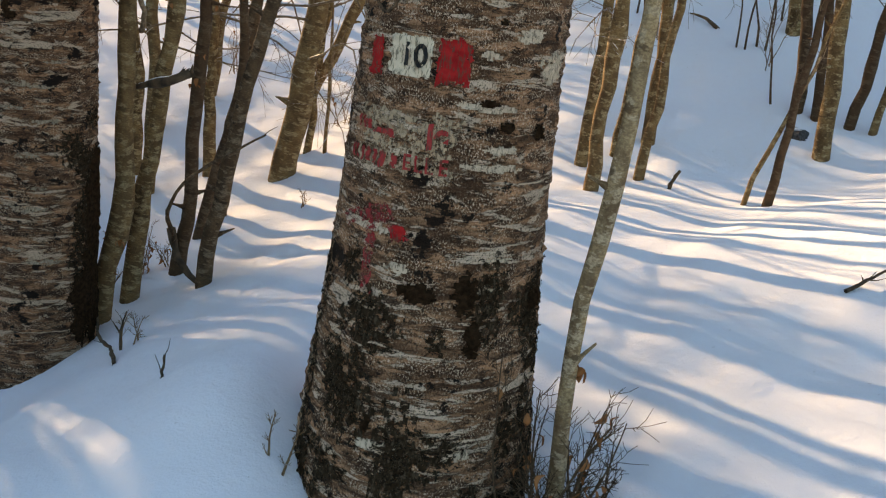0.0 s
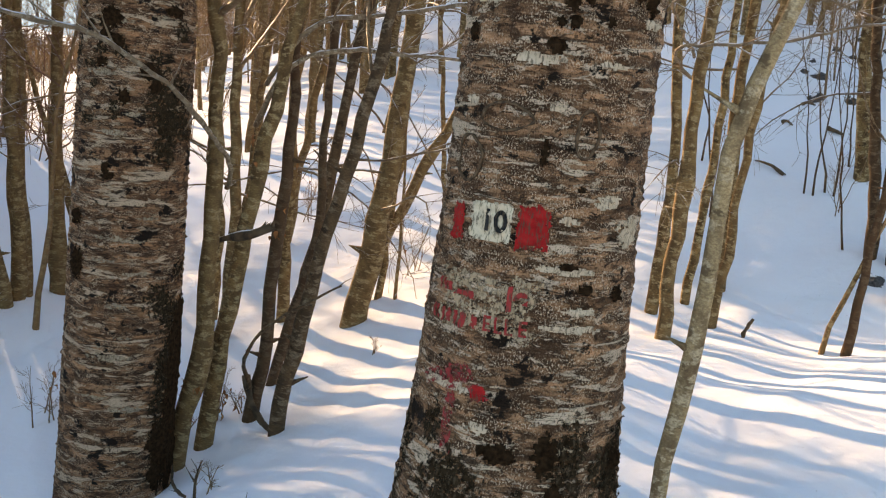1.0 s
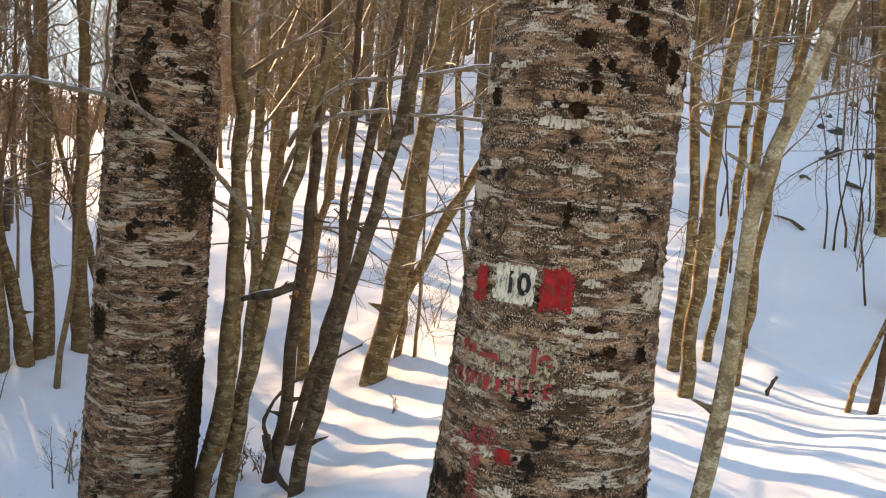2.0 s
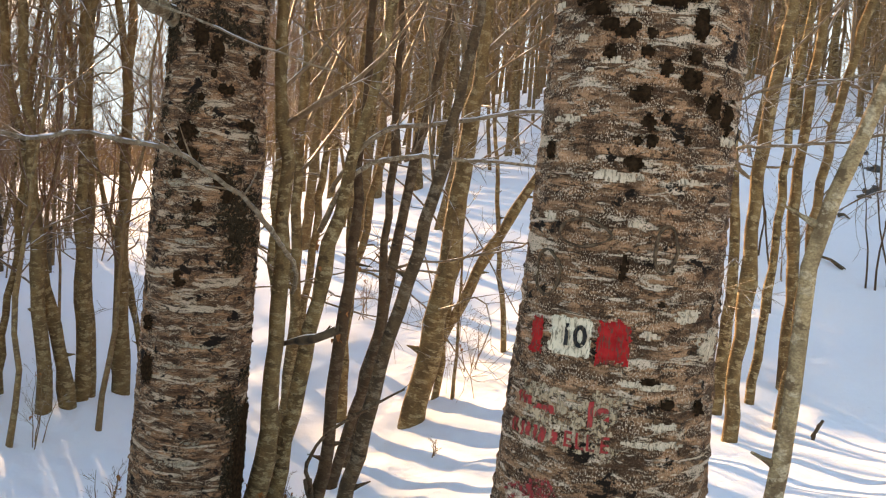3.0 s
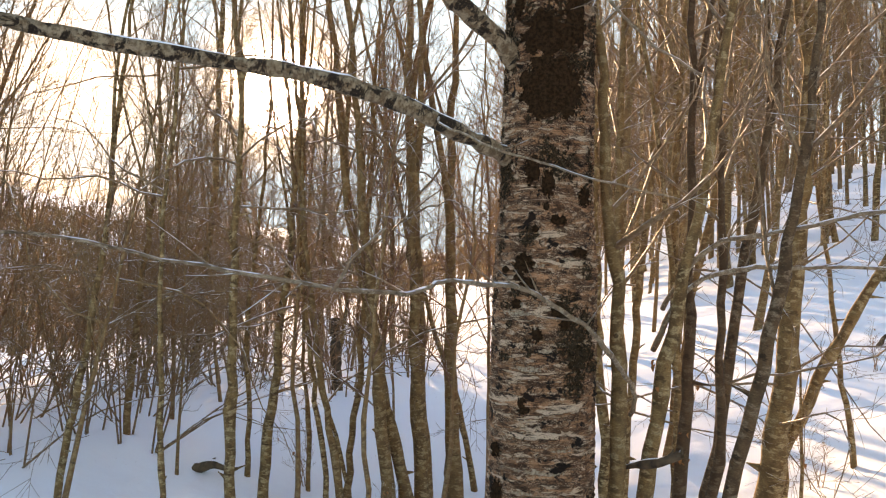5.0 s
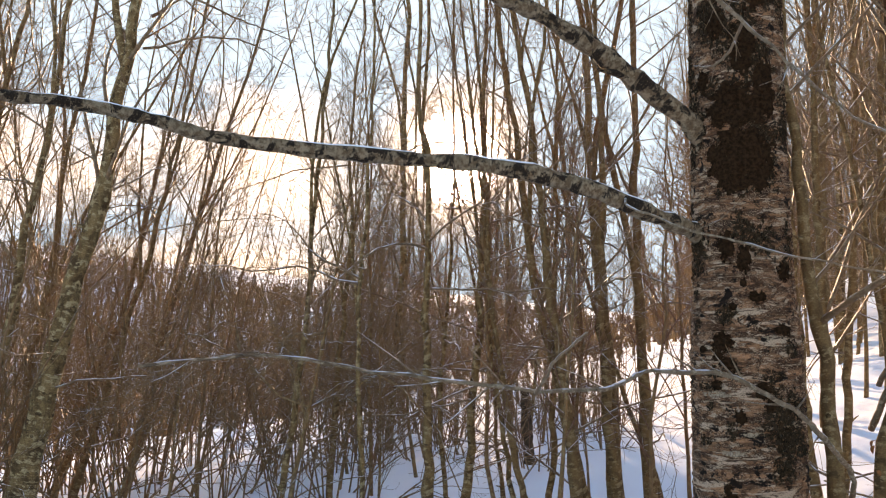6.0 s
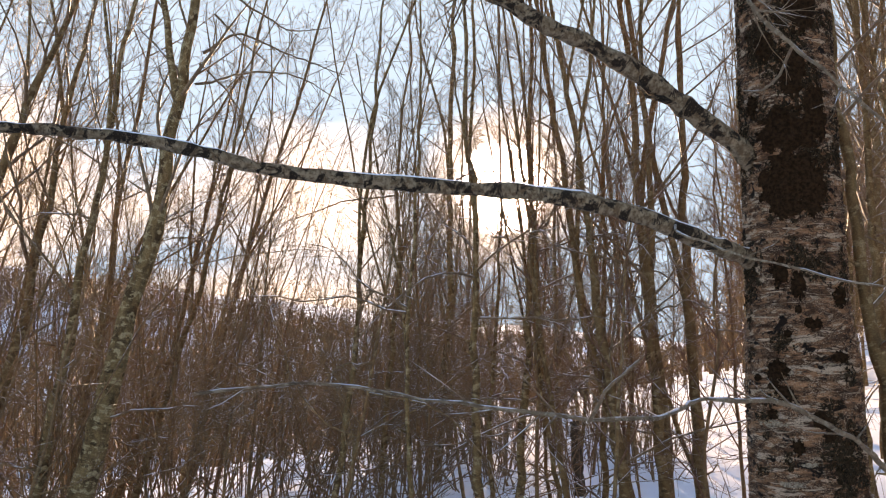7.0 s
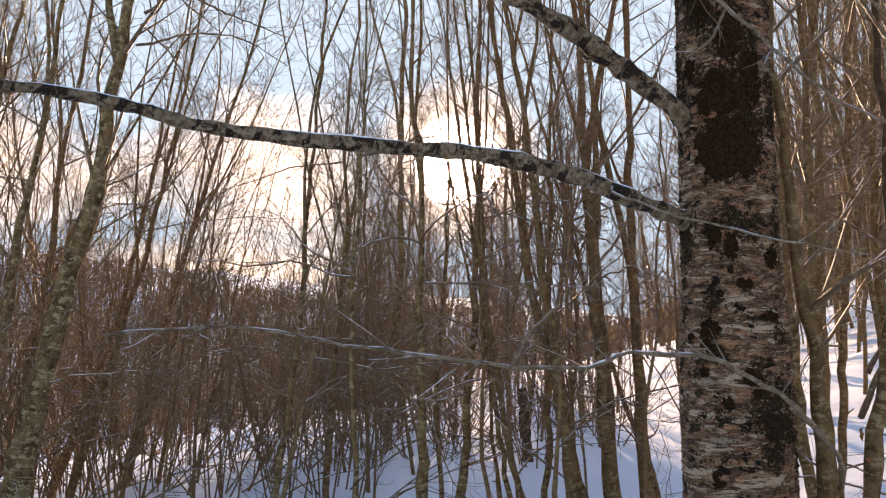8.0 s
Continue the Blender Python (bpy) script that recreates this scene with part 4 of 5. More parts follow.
moss(MAIN, 9, 1.43, 0.024, 0.029)
moss(MAIN, -4, 1.38, 0.025, 0.028)
moss(MAIN, 3, 1.38, 0.032, 0.038)
moss(MAIN, 22, 1.39, 0.025, 0.031)
moss(MAIN, -5, 1.33, 0.044, 0.042)
moss(MAIN, -58, 1.35, 0.039, 0.050)
moss(MAIN, -13, 1.62, 0.045, 0.045)
moss(MAIN, -3, 1.61, 0.032, 0.026)
moss(MAIN, -4, 1.57, 0.038, 0.032)
moss(MAIN, 6, 1.54, 0.039, 0.038)
moss(MAIN, 21, 1.52, 0.065, 0.052)
moss(MAIN, 38, 1.47, 0.046, 0.079)
moss(MAIN, 51, 1.45, 0.049, 0.080)
moss(MAIN, 18, 1.70, 0.050, 0.039)
moss(MAIN, -26, 1.63, 0.055, 0.032)
moss(MAIN, 27, 1.48, 0.031, 0.026)
moss(MAIN, -18, 1.61, 0.059, 0.026)
moss(MAIN, 15, 0.86, 0.056, 0.019)
moss(MAIN, 26, 0.81, 0.049, 0.026)
moss(MAIN, 17, 1.03, 0.021, 0.019)
moss(MAIN, -4, 1.10, 0.023, 0.070)
moss(MAIN, 49, 0.80, 0.047, 0.041)
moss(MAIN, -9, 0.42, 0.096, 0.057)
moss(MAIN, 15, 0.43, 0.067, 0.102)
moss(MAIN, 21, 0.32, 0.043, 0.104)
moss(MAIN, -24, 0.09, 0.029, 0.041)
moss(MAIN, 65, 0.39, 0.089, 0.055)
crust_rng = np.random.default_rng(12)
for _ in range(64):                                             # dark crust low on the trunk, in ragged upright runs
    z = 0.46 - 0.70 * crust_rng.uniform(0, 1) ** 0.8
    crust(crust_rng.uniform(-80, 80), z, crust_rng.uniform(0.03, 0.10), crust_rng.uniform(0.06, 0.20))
lichen(MAIN, -13, 1.30, 0.134, 0.032)
lichen(MAIN, 27, 1.30, 0.085, 0.022)
lichen(MAIN, -17, 1.66, 0.079, 0.022)
lichen(MAIN, -69, 1.68, 0.077, 0.034)
lichen(MAIN, -43, 1.60, 0.049, 0.026)
lichen(MAIN, -23, 1.55, 0.060, 0.026)
lichen(MAIN, -35, 1.53, 0.030, 0.013)
lichen(MAIN, -10, 1.53, 0.045, 0.013)
lichen(MAIN, -47, 1.42, 0.105, 0.026)
lichen(MAIN, 58, 0.94, 0.103, 0.082)
lichen(MAIN, 36, 1.01, 0.071, 0.039)
lichen(MAIN, 14, 0.96, 0.048, 0.026)
lichen(MAIN, 15, 0.85, 0.132, 0.026)
lichen(MAIN, 23, 0.76, 0.075, 0.026)
lichen(MAIN, 20, 0.72, 0.139, 0.020)
lichen(MAIN, -1, 1.20, 0.038, 0.019)
lichen(MAIN, -52, 1.20, 0.057, 0.026)
lichen(MAIN, 53, 1.40, 0.079, 0.027)
lichen(MAIN, 16, 0.85, 0.123, 0.025)
lichen(MAIN, 22, 0.72, 0.123, 0.025)
lichen(MAIN, -40, 0.55, 0.146, 0.032)
lichen(MAIN, 25, 0.44, 0.108, 0.019)
lichen(MAIN, -21, 0.47, 0.054, 0.038)
lichen(MAIN, 34, 1.00, 0.069, 0.025)
lichen(MAIN, 26, 0.76, 0.070, 0.025)
lichen(MAIN, 30, 0.51, 0.083, 0.013)
lichen(MAIN, -19, 0.04, 0.079, 0.041)
lichen(MAIN, 19, 0.03, 0.074, 0.034)
lichen(MAIN, -27, 0.73, 0.055, 0.025)
moss(SECOND, 20, 2.14, 0.355, 0.317)
moss(SECOND, 18, 2.37, 0.333, 0.205)
moss(SECOND, 1, 1.27, 0.078, 0.062)
moss(SECOND, 40, 1.10, 0.066, 0.062)
moss(SECOND, 0, 1.77, 0.092, 0.150)
moss(SECOND, 19, 1.71, 0.075, 0.125)
moss(SECOND, 68, 1.66, 0.097, 0.089)
moss(SECOND, 59, 1.41, 0.098, 0.050)
moss(SECOND, -12, 1.18, 0.058, 0.050)
moss(SECOND, -28, 1.33, 0.054, 0.038)
moss(SECOND, 37, 1.55, 0.053, 0.050)
moss(SECOND, 18, 1.61, 0.037, 0.042)
moss(SECOND, 6, 1.51, 0.038, 0.037)
moss(SECOND, -6, 1.36, 0.113, 0.099)
for _ in range(16):                                             # a torn dark stain on the second trunk
    crust(52 + crust_rng.normal(0, 12), 0.95 + crust_rng.normal(0, 0.09), crust_rng.uniform(0.05, 0.12), crust_rng.uniform(0.05, 0.13), SECOND)
for _ in range(26):                                             # dark blotches down its side
    crust(72 + crust_rng.normal(0, 10), crust_rng.uniform(-0.7, 0.35), crust_rng.uniform(0.05, 0.12), crust_rng.uniform(0.08, 0.20), SECOND)
for _ in range(30):
    crust(crust_rng.uniform(-70, 70), crust_rng.uniform(0.9, 3.0), crust_rng.uniform(0.03, 0.10), crust_rng.uniform(0.03, 0.10), SECOND)
for _ in range(44):                                             # the trunk is darkest round and above its boughs
    crust(crust_rng.uniform(-60, 85), crust_rng.uniform(1.75, 3.1), crust_rng.uniform(0.07, 0.16), crust_rng.uniform(0.08, 0.22), SECOND)
moss(SECOND, -37, 0.53, 0.074, 0.077)
moss(SECOND, -34, 0.33, 0.091, 0.155)
moss(SECOND, -3, 0.75, 0.041, 0.050)
moss(SECOND, 33, 1.16, 0.075, 0.074)
lichen(SECOND, -12, 1.14, 0.145, 0.037)
lichen(SECOND, 4, 0.90, 0.128, 0.030)
lichen(SECOND, 24, 0.98, 0.099, 0.025)
lichen(SECOND, 0, 0.36, 0.107, 0.025)
lichen(SECOND, 26, 0.45, 0.127, 0.025)
lichen(SECOND, 40, 0.55, 0.108, 0.020)
lichen(SECOND, 5, 1.35, 0.127, 0.025)
lichen(SECOND, 43, 1.38, 0.082, 0.025)
lichen(SECOND, 8, -0.06, 0.187, 0.039)
lichen(SECOND, 13, 0.17, 0.103, 0.031)
lichen(SECOND, 6, 0.46, 0.131, 0.030)
lichen(SECOND, 30, -0.29, 0.159, 0.031)
lichen(SECOND, -7, -0.24, 0.150, 0.026)
lichen(SECOND, 29, 0.31, 0.127, 0.028)
lichen(SECOND, 23, 0.03, 0.077, 0.021)
scar(MAIN, 17, 1.15, 0.050, 0.102)
scar(MAIN, -49, 1.07, 0.080, 0.105)
scar(MAIN, -28, 1.17, 0.124, 0.057)
# two broad pads: deep moss, widened to paint in the shading of its lower right
moss(SECOND, 80, -0.50, 0.24, 0.50)
moss(SECOND, 95, -0.10, 0.22, 0.60)
moss(SECOND, 25, 2.62, 0.140, 0.220)
moss(SECOND, 50, 2.45, 0.120, 0.300)
moss(SECOND, -5, 2.75, 0.100, 0.140)
moss(SECOND, 40, 2.90, 0.160, 0.250)
moss(SECOND, 5, 2.45, 0.060, 0.080)
moss(SECOND, -25, 2.50, 0.080, 0.120)
moss(SECOND, 30, 1.55, 0.070, 0.050)
moss(SECOND, -10, 1.30, 0.060, 0.050)
moss(SECOND, 12, 1.05, 0.050, 0.070)
moss(SECOND, 0, 0.72, 0.060, 0.040)


def coat(name, theta, z, w, h, material, label, ragged=0.12, square=True, out=0.0035, tilt=0.0):
    return patch(name, MAIN, theta, z, w, h, lambda d, a, b, k: out, 0.0035, material, label, ragged, square, 16.0, tilt)


coat("pale_smear", -28, 0.75, 0.235, 0.13, PALE_SMEAR, "worn pale smear under the writing", 0.3, True, 0.0022)
coat("red_bar", -51, 0.925, 0.040, 0.085, PAINT_RED, "faded red paint bar", 0.25)
coat("white_field", -29, 0.938, 0.104, 0.088, PAINT_WHITE, "cracked white paint field", 0.07)
coat("red_field", -5, 0.938, 0.072, 0.096, PAINT_RED, "red paint square with blurred edges", 0.3)


def lettering(text, theta, z, height, material, label, squeeze=1.0, bold=0.0, slant=0.0, tilt=0.0):
    """Painted writing, laid round the bark."""
    ob, surface, r = MAIN
    cu = bpy.data.curves.new("writing", "FONT")
    cu.body, cu.size, cu.align_x, cu.align_y, cu.offset, cu.shear = text, 1.0, "CENTER", "CENTER", bold, slant
    tmp = bpy.data.objects.new("writing", cu)
    scene.collection.objects.link(tmp)
    deps = bpy.context.evaluated_depsgraph_get()
    me0 = tmp.evaluated_get(deps).to_mesh()
    bm = bmesh.new()
    bm.from_mesh(me0)
    bpy.data.objects.remove(tmp)
    bpy.data.curves.remove(cu)
    bmesh.ops.triangulate(bm, faces=bm.faces[:])
    bmesh.ops.subdivide_edges(bm, edges=[e for e in bm.edges if e.calc_length() > 0.12], cuts=2, use_grid_fill=True)
    size = height / 0.70
    verts, uvs = [], []
    for v in bm.verts:
        x, y = v.co.x * size * squeeze, v.co.y * size
        x, y = x * math.cos(tilt) - y * math.sin(tilt), y * math.cos(tilt) + x * math.sin(tilt)
        verts.append(surface(radians(theta) + x / r, z + y, 0.0062))
        uvs.append((x + theta, z + y))
    me = mesh_of("writing", verts, [tuple(v.index for v in f.verts) for f in bm.faces], material, True, uvs)
    bm.free()
    return part("writing", me, ob, label)


lettering("10", -26.5, 0.938, 0.047, PAINT_BLACK, "black painted number ten", 0.95, 0.028)
lettering("le", -10, 0.775, 0.050, PAINT_RED_OLD, "red painted word", 0.95, 0.04, 0.3, 0.3)
for letter, th in (("E", -22.5), ("L", -16.5), ("L", -11), ("E", -4)):
    lettering(letter, th, 0.71, 0.036, PAINT_RED_OLD, "red painted letter", 0.8, 0.012)
for th, z, w, h in ((-57, 0.775, 0.012, 0.030), (-53, 0.775, 0.012, 0.030), (-49, 0.773, 0.016, 0.026), (-41, 0.766, 0.030, 0.012), (-35, 0.766, 0.026, 0.018), (-61, 0.705, 0.010, 0.034), (-57, 0.705, 0.012, 0.034), (-52, 0.705, 0.010, 0.034), (-47.5, 0.708, 0.014, 0.034), (-42, 0.707, 0.012, 0.034), (-37, 0.706, 0.016, 0.034), (-30, 0.708, 0.016, 0.032)):
    coat("red_stroke", th, z, w, h, PAINT_RED_OLD, "worn red brush stroke", 0.35, True, 0.0045)
coat("arrow_shaft", -37, 0.49, 0.030, 0.200, PAINT_RED_FAINT, "faded red arrow shaft", 0.5, True, 0.0035)
coat("arrow_head", -45, 0.570, 0.105, 0.034, PAINT_RED_FAINT, "faded red arrow head", 0.5, True, 0.0045, radians(24))
coat("arrow_head", -27, 0.570, 0.095, 0.034, PAINT_RED_FAINT, "faded red arrow head", 0.5, True, 0.0045, radians(-48))
coat("arrow_tip", -22, 0.550, 0.034, 0.042, PAINT_RED, "bright red end of the arrow head", 0.4, False, 0.0055)


# ---- branches that cross in front ----
def at(tree):
    return tuple(tree.location)


limb(tree_a, at(tree_a), [(-1.30, 4.22, 0.66), (-1.25, 4.11, 0.78), (-1.27, 3.75, 0.93), (-1.27, 3.25, 1.13), (-1.40, 2.87, 1.26), (-1.47, 2.5, 1.28), (-1.44, 2.09, 1.255), (-1.42, 1.74, 1.28), (-1.54, 1.42, 1.315), (-1.65, 1.16, 1.36), (-1.67, 0.98, 1.385), (-1.67, 0.80, 1.37)],
     0.013, 0.003, BARK_FROST, 21, "branch", "long frosted bare branch", 15, 0.26, 0, 6, False, 0.004, 0.0012)
limb(tree_a, at(tree_a), [(-1.36, 1.63, 1.285), (-1.31, 1.60, 1.36), (-1.25, 1.57, 1.39), (-1.21, 1.58, 1.42)], 0.005, 0.0025, BARK_FROST, 22, "branch", "frosted side shoot", 3, 0.15, 0, 5, False, 0.003, 0.0012)
limb(tree_b, at(tree_b), [(-1.20, 4.42, 1.15), (-1.04, 4.36, 1.42), (-0.88, 4.36, 1.49), (-0.61, 4.39, 1.53), (-0.40, 4.40, 1.59), (-0.1, 4.41, 1.64), (0.4, 4.5, 1.62)], 0.014, 0.006, BARK_FROST, 23, "branch", "long level branch with snow", 14, 0.4, 1, 6, True, 0.004, 0.0014)
limb(tree_b, at(tree_b), [(-1.25, 4.45, 0.95), (-1.13, 4.36, 1.18), (-1.03, 4.43, 1.30), (-0.75, 4.58, 1.36), (-0.48, 4.70, 1.37), (-0.1, 4.81, 1.38), (0.3, 4.9, 1.36)], 0.015, 0.006, BARK_FROST, 24, "branch", "long level branch with snow", 14, 0.4, 1, 6, True, 0.004, 0.0014)
limb(tree_J, at(tree_J), [(1.10, 5.5, 1.35), (0.74, 4.75, 1.52), (0.9, 4.55, 1.53), (1.09, 4.42, 1.55), (1.49, 4.08, 1.68), (1.9, 3.9, 1.72)], 0.012, 0.004, BARK_FROST, 25, "branch", "thin frosted branch", 14, 0.4, 1, 6, False, 0.006, 0.0014)
limb(tree_K0, at(tree_K0), [(1.12, 6.0, 1.6), (0.75, 4.9, 1.80), (0.92, 4.46, 1.85), (1.25, 4.21, 1.90), (1.7, 4.0, 1.95)], 0.010, 0.004, BARK_FROST, 26, "branch", "thin frosted branch", 14, 0.4, 1, 6, False, 0.006, 0.0014)
limb(tree_b, at(tree_b), [(-1.36, 4.30, 0.38), (-1.22, 4.18, 0.44), (-1.12, 4.12, 0.46), (-1.03, 4.09, 0.52)], 0.015, 0.021, ROTTEN, 29, "branch", "broken dead branch end with a little snow", 5, 0.15, 0, 8, True, 0.003)
limb(tree_c, at(tree_c), [(-1.18, 4.45, -0.42), (-1.10, 4.12, -0.10), (-1.0, 4.10, 0.06), (-0.89, 4.10, 0.14), (-0.69, 4.10, 0.28)], 0.013, 0.005, BARK_DARK, 27, "branch", "dark bare side branch", 2, 0.15, 0, 6, False, 0.005)
limb(tree_c, at(tree_c), [(-1.20, 4.50, -0.35), (-1.14, 4.38, -0.45), (-1.06, 4.28, -0.50), (-0.96, 4.20, -0.54)], 0.024, 0.012, ROTTEN, 28, "root", "dark bent root end", 0, 0.1, 0, 6, False, 0.004)

limb(tree_R1, at(tree_R1), [(-5.62, 3.61, 3.36), (-5.46, 3.83, 3.45), (-5.34, 3.98, 3.50), (-5.24, 4.20, 3.48), (-5.18, 4.42, 3.41), (-5.13, 4.58, 3.34)], 0.011, 0.003, BARK_TWIG, 120, "branch", "long drooping bare branch against the sky", 9, 0.4, 0, 6, False, 0.006, 0.0018)
limb(tree_R1, at(tree_R1), [(-5.59, 3.66, 3.59), (-5.45, 3.84, 3.75), (-5.38, 4.07, 3.71), (-5.27, 4.35, 3.63), (-5.11, 4.59, 3.55)], 0.011, 0.003, BARK_TWIG, 121, "branch", "long drooping bare branch against the sky", 9, 0.4, 0, 6, False, 0.006, 0.0018)
limb(tree_R1, at(tree_R1), [(-5.55, 3.73, 3.89), (-5.53, 3.88, 3.78), (-5.42, 4.05, 3.63), (-5.32, 4.11, 3.51)], 0.009, 0.003, BARK_TWIG, 122, "branch", "long drooping bare branch against the sky", 9, 0.4, 0, 6, False, 0.006, 0.0018)
limb(tree_R1, at(tree_R1), [(-5.60, 3.64, 3.50), (-5.49, 3.81, 3.33), (-5.41, 3.86, 3.16), (-5.41, 3.89, 3.04), (-5.44, 3.94, 2.93)], 0.009, 0.003, BARK_TWIG, 123, "branch", "long drooping bare branch against the sky", 9, 0.4, 0, 6, False, 0.006, 0.0018)
limb(tree_R1, at(tree_R1), [(-5.53, 3.77, 4.09), (-5.43, 3.84, 4.02), (-5.39, 4.02, 3.92), (-5.31, 4.26, 3.85), (-5.18, 4.49, 3.91)], 0.01, 0.003, BARK_TWIG, 124, "branch", "long drooping bare branch against the sky", 9, 0.4, 0, 6, False, 0.006, 0.0018)


# ---- low growth and litter ----
def leaf_mesh():
    verts, faces = [], []
    for i in range(7):
        s = i / 6
        wd = 0.011 * math.sin(math.pi * min(1.0, s * 0.94 + 0.06)) ** 0.8
        for j in (-1, 0, 1):
            verts.append((wd * j, -0.042 * s, 0.010 * math.sin(s * 4.0) + 0.005 * j * j * (0.5 + s)))
    for i in range(6):
        for j in range(2):
            a = i * 3 + j
            faces.append((a, a + 1, a + 4, a + 3))
    return mesh_of("leaf", verts, faces, DEAD_LEAF, True)


LEAF = leaf_mesh()


def hang_leaf(parent, p, rng, scale=1.0):
    ob = new("leaf", LEAF)
    ob.parent = parent
    ob.matrix_local = pose(*p, rng.uniform(40, 110), rng.uniform(-40, 40), rng.uniform(0, 360)) @ Matrix.Scale(scale * rng.uniform(0.5, 0.95), 4)
    return ob


def leafy_shrub(x, y, seed, height, shoots, leaves, label, material=None):
    rng = np.random.default_rng(seed)
    ob = tagged(new("shrub"), label, "shrub", "low shrubs")
    ob.location = (x, y, snow_z(x, y))
    ends = []
    for _ in range(shoots):
        t = Tubes()
        az, out = rng.uniform(0, 6.28), rng.uniform(0.05, 0.35)
        q = bend((rng.normal(0, 0.03), rng.normal(0, 0.03), -0.03), (out * math.cos(az), out * math.sin(az), 1.0), height * rng.uniform(0.5, 1.1), 8, rng, 0.12, 0.1)
        rr = np.linspace(0.0045, 0.0012, 8)
        t.add(q, rr, 5, False)
        twigs(t, q, rr, rng, 7, height * 0.28, 1, 3, 0.0009)
        ends.append(q)
        part("shoot", t.mesh("shoot", material or BARK_SHRUB), ob)
    for _ in range(leaves):
        q = ends[int(rng.integers(len(ends)))]
        hang_leaf(ob, tuple(q[int(rng.integers(2, 8))] + rng.normal(0, 0.012, 3)), rng)
    return ob


leafy_shrub(0.40, 1.90, 1, 0.46, 5, 10, "small leafless shrub with a few brown dead leaves", BARK_DARK)
leafy_shrub(0.44, 1.93, 2, 0.50, 5, 10, "small shrub with brown dead leaves beside a pale stem", BARK_DARK)
leafy_shrub(0.36, 1.90, 3, 0.55, 4, 8, "thin shoots with dead leaves against the old trunk", BARK_DARK)
leafy_shrub(0.50, 1.98, 4, 0.26, 5, 4, "low dark twiggy shrub in the snow", BARK_DARK)
leafy_shrub(-1.36, 4.50, 5, 0.30, 4, 10, "tuft of thin shoots with pale dead leaves")
leafy_shrub(-1.50, 4.36, 6, 0.22, 3, 6, "tuft of thin shoots with pale dead leaves")
leafy_shrub(-1.22, 4.62, 7, 0.25, 3, 4, "short dark shoots at the foot of a young tree")
leafy_shrub(-0.24, 2.06, 8, 0.16, 3, 0, "fine bare twigs beside the old trunk")
leafy_shrub(-1.08, 3.50, 9, 0.20, 3, 0, "fine bare twigs standing in the snow")
leafy_shrub(-0.62, 5.2, 10, 0.18, 2, 0, "fine bare twigs standing in the snow")
for n, (x, y, h) in enumerate(((-0.6, 6.9, 0.5), (0.3, 8.2, 0.6), (-2.2, 4.4, 0.5), (-2.9, 4.0, 0.5), (-3.2, 5.4, 0.6), (-4.4, 6.2, 0.7), (1.9, 7.9, 0.8), (2.7, 7.4, 0.7), (1.2, 8.8, 0.7), (-0.2, 9.5, 0.6), (-2.3, 5.2, 0.5), (-1.7, 8.3, 0.6))):
    leafy_shrub(x, y, 40 + n, h, 4, 3, "fine bare twigs standing in the snow")


def leaf_spray(tree, z0, z1, n, seed, scale=1.0):
    """Dead leaves that still hang on a young tree."""
    rng = np.random.default_rng(seed)
    tr = next(c for c in tree.children if c.name.startswith("trunk")).data
    co = [v.co for v in tr.vertices if z0 < v.co.z < z1]
    for _ in range(n):
        c = co[int(rng.integers(len(co)))]
        hang_leaf(tree, tuple(np.array(c) + rng.normal(0, 0.010, 3)), rng, scale)


leaf_spray(tree_birch, 0.30, 0.42, 9, 3, 1.1)
leaf_spray(tree_b, 0.8, 1.6, 14, 4, 1.2)
leaf_spray(tree_a, 0.1, 0.5, 8, 5, 1.1)
leaf_spray(tree_c, 0.8, 1.4, 10, 6, 1.2)


def fallen(name, pts, r0, r1, seed, label, twig_n=2, material=None, snow=False):
    """A stick that lies on or sticks out of the snow."""
    x, y = pts[0][0], pts[0][1]
    ob = tagged(new(name), label, "stick", "fallen sticks")
    ob.location = (x, y, snow_z(x, y))
    world_pts = [(a, b, snow_z(a, b) + c) for a, b, c in pts]
    limb(ob, tuple(ob.location), world_pts, r0, r1, material or ROTTEN, seed, "wood", "", twig_n, 0.10, 0, 6, snow, 0.003, 0.0012)
    return ob


fallen("stick", [(-1.40, 4.0, 0.08), (-1.30, 3.72, 0.03), (-1.14, 3.42, 0.03), (-1.02, 3.10, 0.0)], 0.006, 0.008, 31, "thin dark forked stick lying on snow", 1)
fallen("stick", [(-0.68, 2.48, -0.01), (-0.685, 2.49, 0.03), (-0.675, 2.50, 0.07)], 0.005, 0.003, 32, "short dark forked twig standing in snow", 2)
fallen("stick", [(-1.12, 3.48, 0.0), (-1.13, 3.50, 0.08), (-1.11, 3.52, 0.16)], 0.006, 0.003, 33, "small dead twig with fine shoots", 4)
fallen("stick", [(1.46, 2.86, 0.0), (1.54, 2.90, 0.02), (1.66, 2.97, 0.05)], 0.008, 0.004, 34, "grey stick lying on the snow", 3)
fallen("stick", [(1.45, 5.11, -0.02), (1.46, 5.10, 0.06), (1.49, 5.11, 0.12)], 0.014, 0.009, 35, "short dark stub standing in snow", 0)
fallen("branch_piece", [(2.24, 8.36, 0.01), (2.30, 8.24, 0.05), (2.36, 8.14, 0.04), (2.42, 8.06, 0.0)], 0.007, 0.018, 36, "dark curved piece of dead wood on snow", 0)
fallen("branch_piece", [(2.95, 9.66, 0.01), (3.02, 9.63, 0.05), (3.08, 9.62, 0.02)], 0.020, 0.008, 37, "dark piece of dead wood on snow", 0)
